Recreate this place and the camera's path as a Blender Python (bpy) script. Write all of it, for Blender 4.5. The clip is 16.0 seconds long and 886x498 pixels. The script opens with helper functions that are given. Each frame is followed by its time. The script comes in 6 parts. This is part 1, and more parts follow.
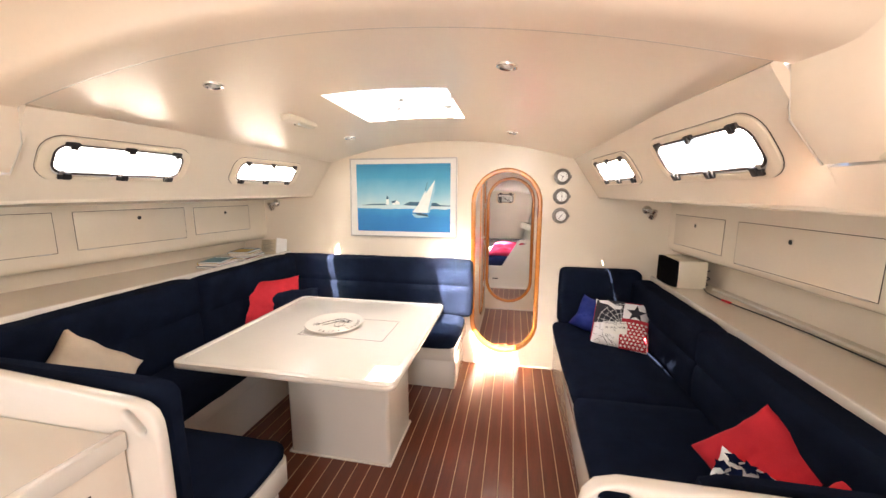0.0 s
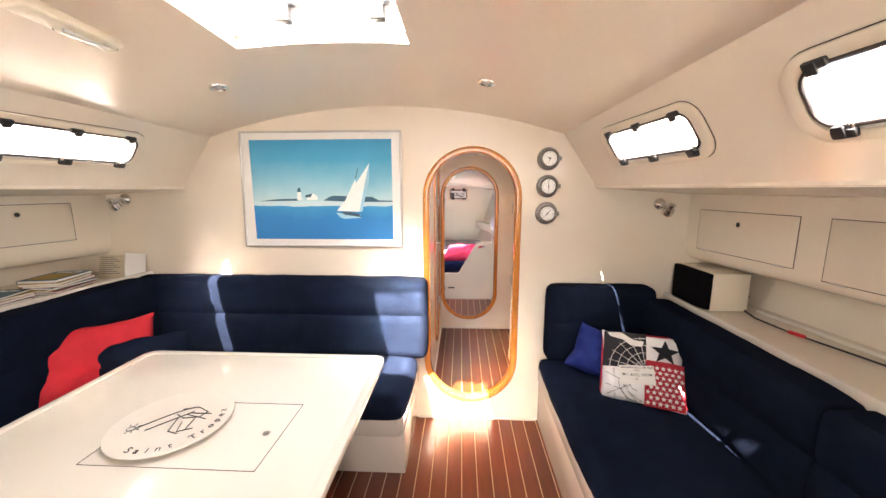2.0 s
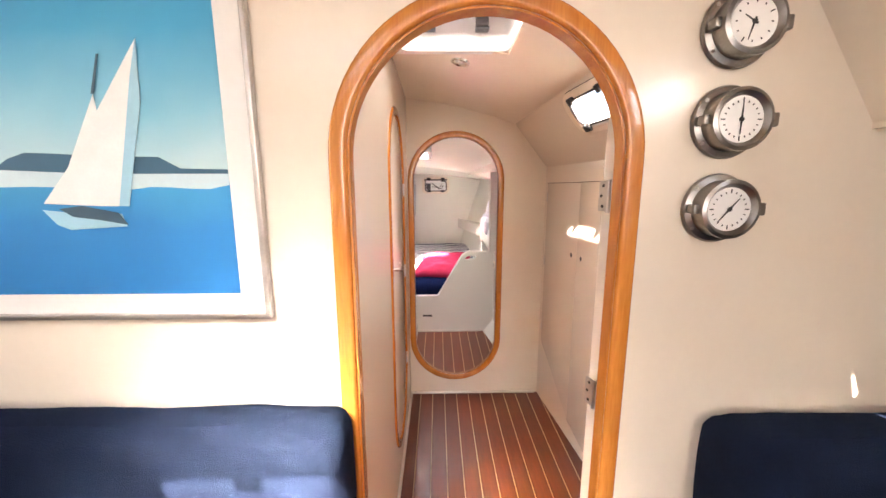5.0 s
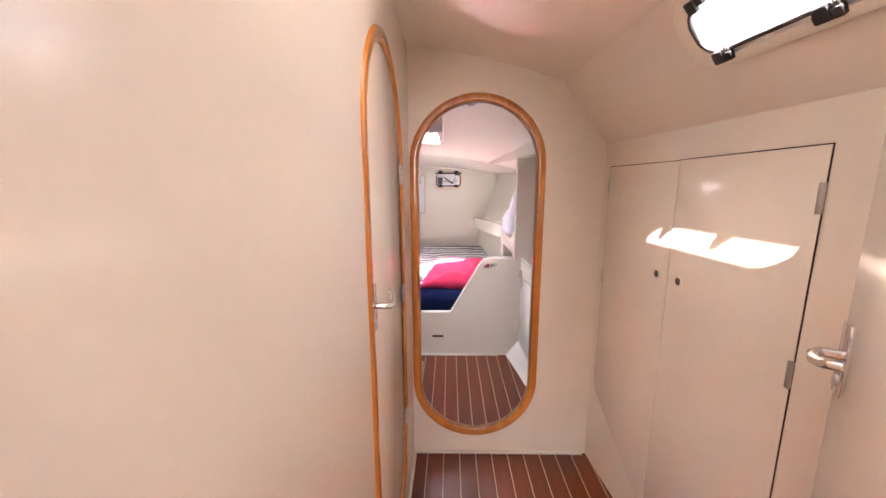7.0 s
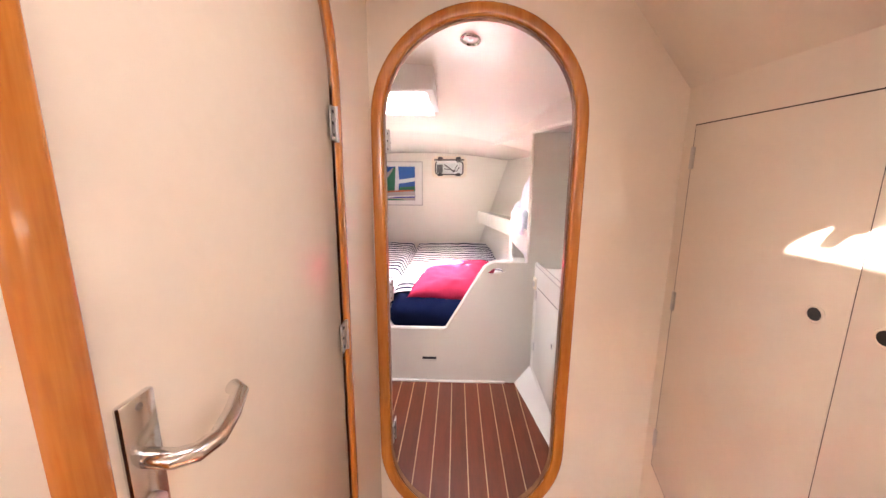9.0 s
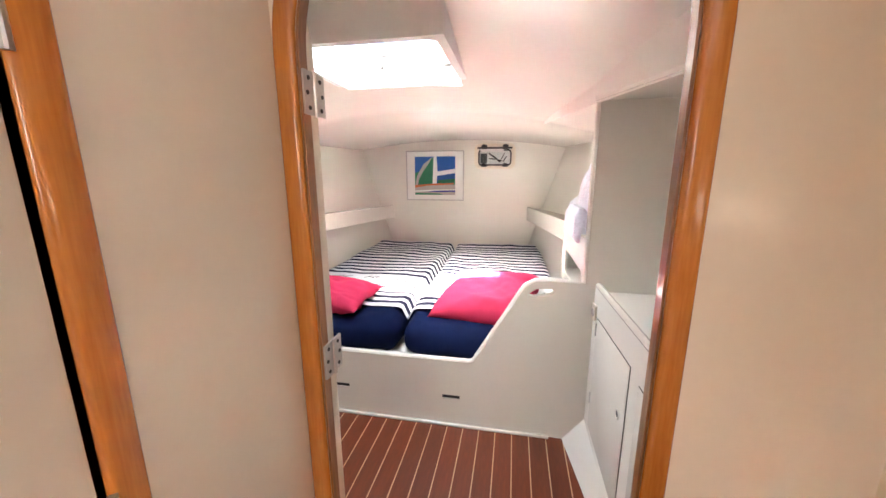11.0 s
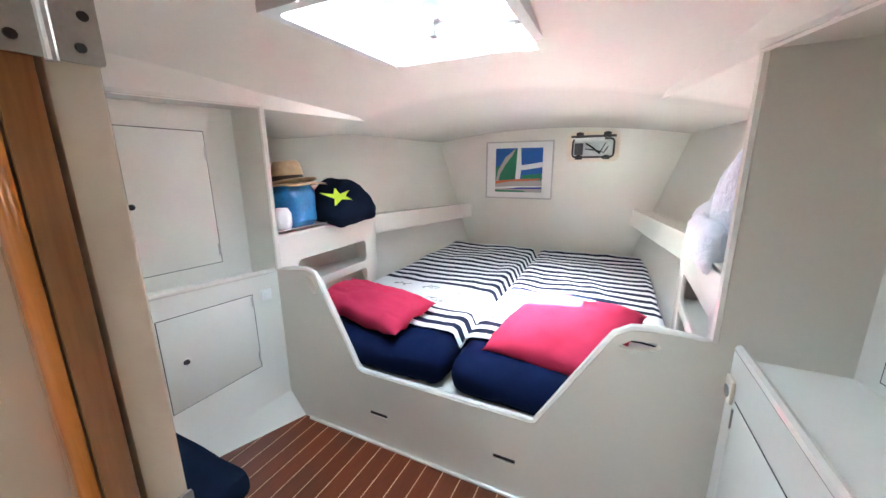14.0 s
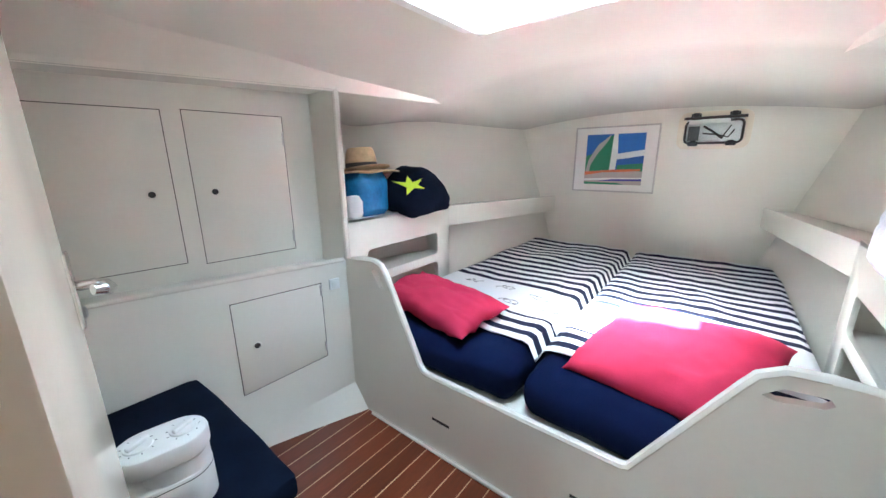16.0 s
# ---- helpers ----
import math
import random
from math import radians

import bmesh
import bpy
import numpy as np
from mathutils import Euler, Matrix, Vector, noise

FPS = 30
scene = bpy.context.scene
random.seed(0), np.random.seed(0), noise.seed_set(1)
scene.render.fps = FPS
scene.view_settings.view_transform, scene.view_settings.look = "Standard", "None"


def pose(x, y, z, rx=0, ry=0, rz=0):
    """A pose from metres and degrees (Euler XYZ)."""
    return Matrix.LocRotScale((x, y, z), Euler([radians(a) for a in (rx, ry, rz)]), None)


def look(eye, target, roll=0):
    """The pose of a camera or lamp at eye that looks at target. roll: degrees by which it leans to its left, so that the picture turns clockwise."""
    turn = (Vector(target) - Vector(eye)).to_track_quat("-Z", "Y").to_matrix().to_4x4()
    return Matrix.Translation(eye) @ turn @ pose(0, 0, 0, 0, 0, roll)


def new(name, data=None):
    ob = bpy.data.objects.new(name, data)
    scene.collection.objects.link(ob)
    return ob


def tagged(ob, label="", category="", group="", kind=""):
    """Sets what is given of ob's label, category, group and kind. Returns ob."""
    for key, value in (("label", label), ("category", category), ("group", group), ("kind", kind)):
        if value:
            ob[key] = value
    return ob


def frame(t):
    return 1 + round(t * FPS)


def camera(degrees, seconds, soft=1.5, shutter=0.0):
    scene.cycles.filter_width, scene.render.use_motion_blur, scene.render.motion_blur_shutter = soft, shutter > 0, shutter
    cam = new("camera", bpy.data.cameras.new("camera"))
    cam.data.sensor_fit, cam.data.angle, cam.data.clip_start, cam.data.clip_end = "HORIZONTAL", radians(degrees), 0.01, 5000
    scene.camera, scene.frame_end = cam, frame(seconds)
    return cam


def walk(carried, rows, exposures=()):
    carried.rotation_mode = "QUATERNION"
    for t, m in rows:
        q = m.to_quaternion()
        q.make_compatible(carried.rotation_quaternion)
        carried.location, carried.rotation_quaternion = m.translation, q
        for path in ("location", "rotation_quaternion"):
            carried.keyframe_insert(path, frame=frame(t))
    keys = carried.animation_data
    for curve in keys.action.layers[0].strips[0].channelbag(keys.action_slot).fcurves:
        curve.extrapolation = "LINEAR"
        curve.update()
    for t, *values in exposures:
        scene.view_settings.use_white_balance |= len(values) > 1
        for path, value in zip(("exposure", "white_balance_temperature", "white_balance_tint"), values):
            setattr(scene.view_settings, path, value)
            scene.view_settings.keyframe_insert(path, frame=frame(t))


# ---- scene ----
cam = camera(101.8, 16.0)
EXPOSURES = [(0, 4.25, 7350, 20), (3, 4.3, 7200, 20), (4.5, 4.4, 7150, 22), (5.5, 4.3, 7100, 23), (6.4, 4.3, 6650, 24), (8, 4.5, 6700, 27), (9, 4.65, 7100, 28), (10.5, 4.55, 7000, 20), (11.5, 4.5, 6500, 13), (12.5, 4.4, 6050, 8), (13.5, 4.3, 5850, 5), (16, 4.2, 5650, 3)]
PATH = [
    (0, (0.071, 0.283, 1.661), (-0.31, 2.221, 1.342), 0.1),
    (0.5, (-0.002, 0.514, 1.636), (-0.378, 2.452, 1.311), 0.1),
    (1, (-0.036, 0.75, 1.626), (-0.266, 2.709, 1.298), 0.2),
    (1.5, (-0.051, 1.001, 1.613), (-0.155, 2.972, 1.289), -0.0),
    (2, (-0.067, 1.271, 1.596), (-0.168, 3.242, 1.27), -0.1),
    (2.5, (-0.079, 1.551, 1.57), (-0.179, 3.522, 1.246), -0.2),
    (3, (-0.091, 1.783, 1.555), (-0.192, 3.753, 1.224), -0.2),
    (3.5, (-0.087, 2.05, 1.539), (-0.18, 4.018, 1.199), -0.2),
    (4, (-0.111, 2.341, 1.522), (-0.064, 4.311, 1.181), -0.0),
    (6.5, (-0.076, 3.416, 1.447), (-0.101, 5.384, 1.093), -0.2),
    (7, (-0.107, 3.544, 1.433), (-0.146, 5.512, 1.08), -0.2),
    (7.5, (-0.092, 3.684, 1.438), (-0.15, 5.648, 1.067), -0.5),
    (8, (-0.083, 3.847, 1.398), (-0.132, 5.813, 1.036), 0.1),
    (9, (-0.041, 4.166, 1.359), (-0.111, 6.128, 0.977), 0.3),
    (11.3, (0.11, 4.796, 1.337), (-0.368, 6.692, 0.917), -0.4),
    (11.5, (0.125, 4.841, 1.321), (-0.427, 6.719, 0.91), -0.5),
    (12, (0.118, 4.93, 1.319), (-0.523, 6.778, 0.904), -0.3),
    (12.5, (0.107, 5.02, 1.332), (-0.589, 6.846, 0.909), 0.1),
    (13, (0.112, 5.083, 1.341), (-0.619, 6.894, 0.909), -0.1),
    (13.5, (0.129, 5.13, 1.364), (-0.663, 6.911, 0.918), -0.3),
    (14, (0.125, 5.181, 1.359), (-0.734, 6.928, 0.903), -0.5),
    (14.5, (0.119, 5.227, 1.362), (-0.765, 6.958, 0.89), -0.3),
    (15, (0.097, 5.276, 1.347), (-0.833, 6.982, 0.873), -0.7),
    (15.5, (0.069, 5.301, 1.346), (-1.003, 6.918, 0.858), -0.3),
    (16, (0.038, 5.35, 1.324), (-1.173, 6.865, 0.836), -0.6),
]
walk(cam, [(t, look(eye, target, roll)) for t, eye, target, roll in PATH], EXPOSURES)

# ---- light ----
world = bpy.data.worlds.new("sky")
scene.world = world
world.use_nodes = True
wn = world.node_tree.nodes
sky = wn.new("ShaderNodeTexSky")
sky.sky_type, sky.sun_disc = "NISHITA", False
SUN_WAY = Vector((0.2, 0.65, -1.0)).normalized()
sky.sun_elevation = math.asin(-SUN_WAY.z)
sky.sun_rotation = math.atan2(-SUN_WAY.x, -SUN_WAY.y)
wn["Background"].inputs["Strength"].default_value = 0.035
world.node_tree.links.new(sky.outputs[0], wn["Background"].inputs["Color"])

sun = new("sun", bpy.data.lights.new("sun", "SUN"))
sun.data.energy, sun.data.angle, sun.data.color = 5.0, radians(0.5), (1.0, 0.95, 0.86)
sun.matrix_world = look((0, 0, 8), Vector((0, 0, 8)) + SUN_WAY)


def opening_light(name, eye, target, w, h, watts, color=(1.0, 0.97, 0.92)):
    """Daylight of the sky in one opening."""
    lamp = new(name, bpy.data.lights.new(name, "AREA"))
    lamp.data.shape, lamp.data.size, lamp.data.size_y = "RECTANGLE", w, h
    lamp.data.energy, lamp.data.color = watts, color
    lamp.matrix_world = look(eye, target)
    return lamp


# the companionway is unseen; its lamp is added to light the saloon from behind
opening_light("companionway_light", (-0.05, -1.75, 1.65), (-0.3, 2.0, 1.5), 0.8, 1.3, 2.2)
opening_light("hatch_light", (-0.59, 2.38, 2.36), (-0.59, 2.38, 0), 0.6, 0.58, 0.55, (0.93, 0.97, 1.0))
opening_light("bow_hatch_light", (-0.485, 6.29, 2.10), (-0.485, 6.29, 0), 0.55, 0.58, 0.9, (0.80, 0.90, 1.0))
opening_light("passage_hatch_light", (-0.03, 4.16, 2.07), (-0.03, 4.16, 0), 0.36, 0.36, 0.14)
for eye, target, w, h, watts in (((0.93, 1.98, 1.86), (-0.6, 2.1, 2.0), 0.6, 0.2, 0.45), ((0.84, 2.9, 1.86), (-0.6, 2.9, 2.0), 0.5, 0.2, 0.25),
                                 ((-2.05, 1.85, 1.86), (-0.5, 2.0, 2.0), 0.6, 0.2, 0.2), ((-1.97, 2.88, 1.86), (-0.5, 2.8, 2.0), 0.5, 0.2, 0.17),
                                 ((0.74, 4.33, 1.88), (-0.3, 4.5, 1.5), 0.55, 0.2, 0.09)):
    opening_light("window_light", eye, target, w, h, watts)


# ---- materials ----
def material(name, base, rough=0.5, metal=0.0, vary=0.08, scale=6.0, fine=90.0, bump=0.05, coat=0.0, spec=0.5, sheen=0.0, rand=0.0, stretch=(1, 1, 1)):
    m = bpy.data.materials.new(name)
    m.use_nodes = True
    n, l = m.node_tree.nodes, m.node_tree.links
    b = n["Principled BSDF"]
    b.inputs["Roughness"].default_value, b.inputs["Metallic"].default_value = rough, metal
    b.inputs["Coat Weight"].default_value, b.inputs["Coat Roughness"].default_value = coat, 0.08
    b.inputs["Specular IOR Level"].default_value, b.inputs["Sheen Weight"].default_value = spec, sheen
    tc = n.new("ShaderNodeTexCoord")
    mp = n.new("ShaderNodeMapping")
    mp.inputs["Scale"].default_value = stretch
    l.new(tc.outputs["Object"], mp.inputs["Vector"])
    coarse, grain = n.new("ShaderNodeTexNoise"), n.new("ShaderNodeTexNoise")
    for node, s, d in ((coarse, scale, 4), (grain, fine, 3)):
        node.inputs["Scale"].default_value, node.inputs["Detail"].default_value = s, d
        l.new(mp.outputs[0], node.inputs["Vector"])
    mix = n.new("ShaderNodeMix")
    mix.data_type = "FLOAT"
    mix.inputs[0].default_value = 0.35
    l.new(coarse.outputs["Fac"], mix.inputs[2])
    l.new(grain.outputs["Fac"], mix.inputs[3])
    ramp = n.new("ShaderNodeValToRGB")
    ramp.color_ramp.elements[0].position, ramp.color_ramp.elements[1].position = 0.3, 0.7
    ramp.color_ramp.elements[0].color = (*[c * (1 - vary) for c in base], 1)
    ramp.color_ramp.elements[1].color = (*[min(1, c * (1 + vary)) for c in base], 1)
    l.new(mix.outputs[0], ramp.inputs[0])
    color = ramp.outputs[0]
    if rand:
        info, hsv, mr = n.new("ShaderNodeObjectInfo"), n.new("ShaderNodeHueSaturation"), n.new("ShaderNodeMapRange")
        mr.inputs[3].default_value, mr.inputs[4].default_value = 1 - rand, 1 + rand
        l.new(info.outputs["Random"], mr.inputs[0])
        l.new(mr.outputs[0], hsv.inputs["Value"])
        l.new(color, hsv.inputs["Color"])
        color = hsv.outputs[0]
    l.new(color, b.inputs["Base Color"])
    if bump:
        bp = n.new("ShaderNodeBump")
        bp.inputs["Strength"].default_value, bp.inputs["Distance"].default_value = bump, 0.01
        l.new(grain.outputs["Fac"], bp.inputs["Height"])
        l.new(bp.outputs[0], b.inputs["Normal"])
    return m


def wood(name, dark, light, rough=0.3, coat=0.4, along="y", rings=14.0, rand=0.1):
    """Varnished wood with a drawn-out grain."""
    st = {"y": (9, 0.7, 9), "z": (9, 9, 0.7), "x": (0.7, 9, 9)}[along]
    m = material(name, [(a + b) / 2 for a, b in zip(dark, light)], rough, 0, 0.3, 3, rings * 3, 0.04, coat, rand=rand, stretch=st)
    ramp = [k for k in m.node_tree.nodes if k.type == "VALTORGB"][0]
    ramp.color_ramp.elements[0].color, ramp.color_ramp.elements[1].color = (*dark, 1), (*light, 1)
    return m


def glass(name, tint=(0.9, 0.95, 0.95), rough=0.02):
    m = bpy.data.materials.new(name)
    m.use_nodes = True
    b = m.node_tree.nodes["Principled BSDF"]
    b.inputs["Base Color"].default_value = (*tint, 1)
    b.inputs["Transmission Weight"].default_value, b.inputs["Roughness"].default_value, b.inputs["IOR"].default_value = 1.0, rough, 1.15
    return m


def flat(name, base, rough=0.5, metal=0.0, vary=0.05):
    return material(name, base, rough, metal, vary, 20, 200, 0.02)


PAINT = material("cream_gloss_paint", (0.80, 0.715, 0.60), 0.21, vary=0.025, scale=2.0, fine=60, bump=0.012, coat=0.15)
LINER = material("cream_headliner_gelcoat", (0.80, 0.705, 0.585), 0.29, vary=0.025, scale=1.5, fine=40, bump=0.015)
# the saloon's cream paint, whitened here for the cabin's cooler light
CABIN = material("cool_light_cabin_paint", (0.80, 0.775, 0.70), 0.24, vary=0.025, scale=2.0, fine=60, bump=0.012)
GELCOAT = material("white_gelcoat", (0.72, 0.675, 0.60), 0.16, vary=0.02, scale=3, fine=80, bump=0.006, coat=0.5)
TEAK = wood("red_teak_planks", (0.082, 0.0140, 0.0040), (0.165, 0.031, 0.0080), 0.3, 0.22, "y", 10, 0.16)
HOLLY = material("pale_holly_strip", (0.55, 0.38, 0.22), 0.4, vary=0.1, scale=8, fine=60)
HONEY = wood("honey_varnished_trim", (0.42, 0.125, 0.02), (0.64, 0.25, 0.045), 0.22, 0.6, "z", 9, 0.06)
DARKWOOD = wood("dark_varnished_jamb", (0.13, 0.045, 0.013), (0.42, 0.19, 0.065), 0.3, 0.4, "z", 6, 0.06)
NAVY = material("navy_upholstery", (0.0070, 0.0110, 0.0230), 0.95, vary=0.25, scale=9, fine=420, bump=0.3, spec=0.02)
SHEET = material("navy_cotton_sheet", (0.006, 0.011, 0.040), 0.9, vary=0.2, scale=7, fine=300, bump=0.15, spec=0.04)
PINK = material("crimson_pink_cotton", (0.52, 0.030, 0.085), 0.85, vary=0.12, scale=8, fine=300, bump=0.15, spec=0.2)
RED = material("red_cotton", (0.60, 0.030, 0.045), 0.85, vary=0.12, scale=8, fine=300, bump=0.2, spec=0.2)
BLUE = material("royal_blue_cotton", (0.012, 0.026, 0.17), 0.85, vary=0.15, scale=8, fine=300, bump=0.2, spec=0.2)
BEIGE = material("beige_linen", (0.62, 0.52, 0.40), 0.9, vary=0.1, scale=8, fine=250, bump=0.3)
# cloudy pane, made up to hold direct sun out of the passage
OPAL = material("sun_stop_acrylic", (0.75, 0.72, 0.78), 0.35, vary=0.05)
_n, _l = OPAL.node_tree.nodes, OPAL.node_tree.links
_t, _x = _n.new("ShaderNodeBsdfTranslucent"), _n.new("ShaderNodeMixShader")
_t.inputs[0].default_value = (0.8, 0.75, 0.85, 1)
_x.inputs[0].default_value = 0.12
_l.new(_n["Principled BSDF"].outputs[0], _x.inputs[1])
_l.new(_t.outputs[0], _x.inputs[2])
_l.new(_x.outputs[0], _n["Material Output"].inputs[0])
WHITE = material("white_cotton", (0.80, 0.80, 0.80), 0.85, vary=0.05, scale=8, fine=250, bump=0.15)
CHROME = material("polished_chrome", (0.75, 0.74, 0.72), 0.16, 1.0, 0.06, 12, 160, 0.01)
STEEL = material("brushed_steel", (0.52, 0.50, 0.48), 0.36, 1.0, 0.12, 20, 220, 0.03)
PEWTER = material("dull_pewter_chrome", (0.30, 0.285, 0.27), 0.3, 1.0, 0.15, 18, 200, 0.03)
CLOTH = material("black_grille_cloth", (0.006, 0.006, 0.007), 0.95, vary=0.3, scale=20, fine=500, bump=0.3, spec=0.03)
BLUEGL = glass("blue_strap_glass", (0.035, 0.055, 0.12), 0.05)
# white catches coloured dark grey for their shade against the bright hatch
CATCH = material("shaded_catch_plastic", (0.10, 0.10, 0.105), 0.5, vary=0.2, scale=20, fine=150, bump=0.03)
BLACK = material("black_plastic", (0.014, 0.014, 0.016), 0.4, vary=0.3, scale=15, fine=150, bump=0.03)
RUBBER = material("dark_rubber_gasket", (0.03, 0.022, 0.022), 0.5, vary=0.3)
SEAM = material("dark_gap", (0.035, 0.025, 0.02), 0.9, vary=0.2)
IVORY = material("ivory_plastic", (0.78, 0.70, 0.57), 0.4, vary=0.05)
WHITEPL = material("white_plastic", (0.82, 0.82, 0.80), 0.35, vary=0.03, bump=0.01)
PAPER = material("white_mat_board", (0.80, 0.79, 0.76), 0.7, vary=0.03)
GLASS = glass("clear_glass")
ACRYLIC = glass("smoked_hatch_acrylic", (0.82, 0.90, 0.95), 0.03)
SEA = material("sea_water", (0.02, 0.07, 0.10), 0.12, vary=0.3, scale=0.4, fine=3, bump=0.3)
DECK = material("white_deck", (0.75, 0.75, 0.73), 0.5, vary=0.05)


# ---- mesh helpers ----
def thing(name, m, label, category, group="", kind=""):
    ob = new(name)
    ob.empty_display_size = 0.1
    ob.matrix_world = m if isinstance(m, Matrix) else Matrix.Translation(m)
    return tagged(ob, label, category, group, kind)


def part(name, bm, mat, parent=None, label="", sharp=35, smooth=True):
    me = bpy.data.meshes.new(name)
    bmesh.ops.recalc_face_normals(bm, faces=bm.faces[:])
    bm.to_mesh(me)
    bm.free()
    me.materials.append(mat)
    if smooth:
        me.shade_smooth()
        me.set_sharp_from_angle(angle=radians(sharp))
    ob = new(name, me)
    ob.parent = parent
    return tagged(ob, label)


def solid(name, bm, mat, label, category, group="", kind=""):
    return tagged(part(name, bm, mat), label, category, group, kind)


def join(*bms):
    out = bmesh.new()
    for b in bms:
        me = bpy.data.meshes.new("tmp")
        b.to_mesh(me)
        b.free()
        out.from_mesh(me)
        bpy.data.meshes.remove(me)
    return out


def moved(bm, m):
    bmesh.ops.transform(bm, matrix=m, verts=bm.verts[:])
    return bm


def box(x0, x1, y0, y1, z0, z1, bev=0.0, seg=2):
    bm = bmesh.new()
    bmesh.ops.create_cube(bm, size=1, matrix=Matrix.LocRotScale(((x0 + x1) / 2, (y0 + y1) / 2, (z0 + z1) / 2), None, (abs(x1 - x0), abs(y1 - y0), abs(z1 - z0))))
    if bev:
        bmesh.ops.bevel(bm, geom=bm.edges[:], offset=bev, segments=seg, profile=0.5, affect="EDGES")
    return bm


def prism(poly, m, d, bev=0.0, holes=(), seg=2):
    """A flat plate: outline and holes in (u, v), thickness d along w, placed by the matrix m."""
    bm = bmesh.new()
    edges = []
    for loop in (poly, *holes):
        vs = [bm.verts.new((u, v, 0)) for u, v in loop]
        edges += [bm.edges.new((vs[i], vs[(i + 1) % len(vs)])) for i in range(len(vs))]
    if holes:
        bmesh.ops.triangle_fill(bm, use_beauty=True, use_dissolve=False, edges=edges)
    else:
        bm.faces.new(bm.verts[:])
    out = bmesh.ops.extrude_face_region(bm, geom=bm.faces[:])
    bmesh.ops.translate(bm, vec=(0, 0, d), verts=[g for g in out["geom"] if isinstance(g, bmesh.types.BMVert)])
    bmesh.ops.recalc_face_normals(bm, faces=bm.faces[:])
    if bev:
        rim = [e for e in bm.edges if len(e.link_faces) == 2 and e.calc_face_angle(0) > 0.9]
        bmesh.ops.bevel(bm, geom=rim, offset=bev, segments=seg, profile=0.5, affect="EDGES")
    return moved(bm, m)


def axes(origin, u, v):
    """Matrix with columns u, v and their normal at origin."""
    u, v = Vector(u).normalized(), Vector(v)
    v = (v - u * v.dot(u)).normalized()
    w = u.cross(v)
    m = Matrix((u, v, w)).transposed().to_4x4()
    m.translation = origin
    return m


XZ = lambda y: axes((0, y, 0), (1, 0, 0), (0, 0, 1))      # u = x, v = z, w = -y


def stadium(cx, cz, hw, hh, n=14):
    """Upright or lying oval with straight sides and round ends."""
    r = min(hw, hh)
    pts = []
    for (sx, sy, a0) in ((1, 1, 0), (-1, 1, 90), (-1, -1, 180), (1, -1, 270)):
        for i in range(n + 1):
            a = radians(a0 + 90 * i / n)
            pts.append((cx + sx * (hw - r) + r * math.cos(a), cz + sy * (hh - r) + r * math.sin(a)))
    out = []
    for p in pts:
        if not out or (abs(p[0] - out[-1][0]) + abs(p[1] - out[-1][1])) > 1e-6:
            out.append(p)
    if abs(out[0][0] - out[-1][0]) + abs(out[0][1] - out[-1][1]) < 1e-6:
        out.pop()
    return out


def rrect(cx, cz, hw, hh, r, n=5):
    pts = []
    for (sx, sy, a0) in ((1, 1, 0), (-1, 1, 90), (-1, -1, 180), (1, -1, 270)):
        for i in range(n + 1):
            a = radians(a0 + 90 * i / n)
            pts.append((cx + sx * (hw - r) + r * math.cos(a), cz + sy * (hh - r) + r * math.sin(a)))
    return pts


def sweep(points, r, closed=False, n=8):
    """A round bar along points."""
    pts = [Vector(p) for p in points]
    bm = bmesh.new()
    rings = []
    for i, p in enumerate(pts):
        a = pts[i - 1] if (i or closed) else p
        b = pts[(i + 1) % len(pts)] if (i < len(pts) - 1 or closed) else p
        t = (b - a).normalized()
        side = t.cross(Vector((0, 0, 1)) if abs(t.z) < 0.9 else Vector((0, 1, 0))).normalized()
        up = side.cross(t)
        rings.append([bm.verts.new(p + (side * math.cos(2 * math.pi * k / n) + up * math.sin(2 * math.pi * k / n)) * r) for k in range(n)])
    for i in range(len(rings) - (0 if closed else 1)):
        p, q = rings[i], rings[(i + 1) % len(rings)]
        for k in range(n):
            bm.faces.new((p[k], p[(k + 1) % n], q[(k + 1) % n], q[k]))
    if not closed:
        bm.faces.new(rings[0]), bm.faces.new(rings[-1][::-1])
    return bm


def lathe(profile, n=24):
    """Turned body round z from (radius, height) pairs."""
    bm = bmesh.new()
    rings = [[bm.verts.new((r * math.cos(2 * math.pi * k / n), r * math.sin(2 * math.pi * k / n), z)) for k in range(n)] for r, z in profile]
    for p, q in zip(rings, rings[1:]):
        for k in range(n):
            bm.faces.new((p[k], p[(k + 1) % n], q[(k + 1) % n], q[k]))
    bm.faces.new(rings[0][::-1]), bm.faces.new(rings[-1])
    return bm


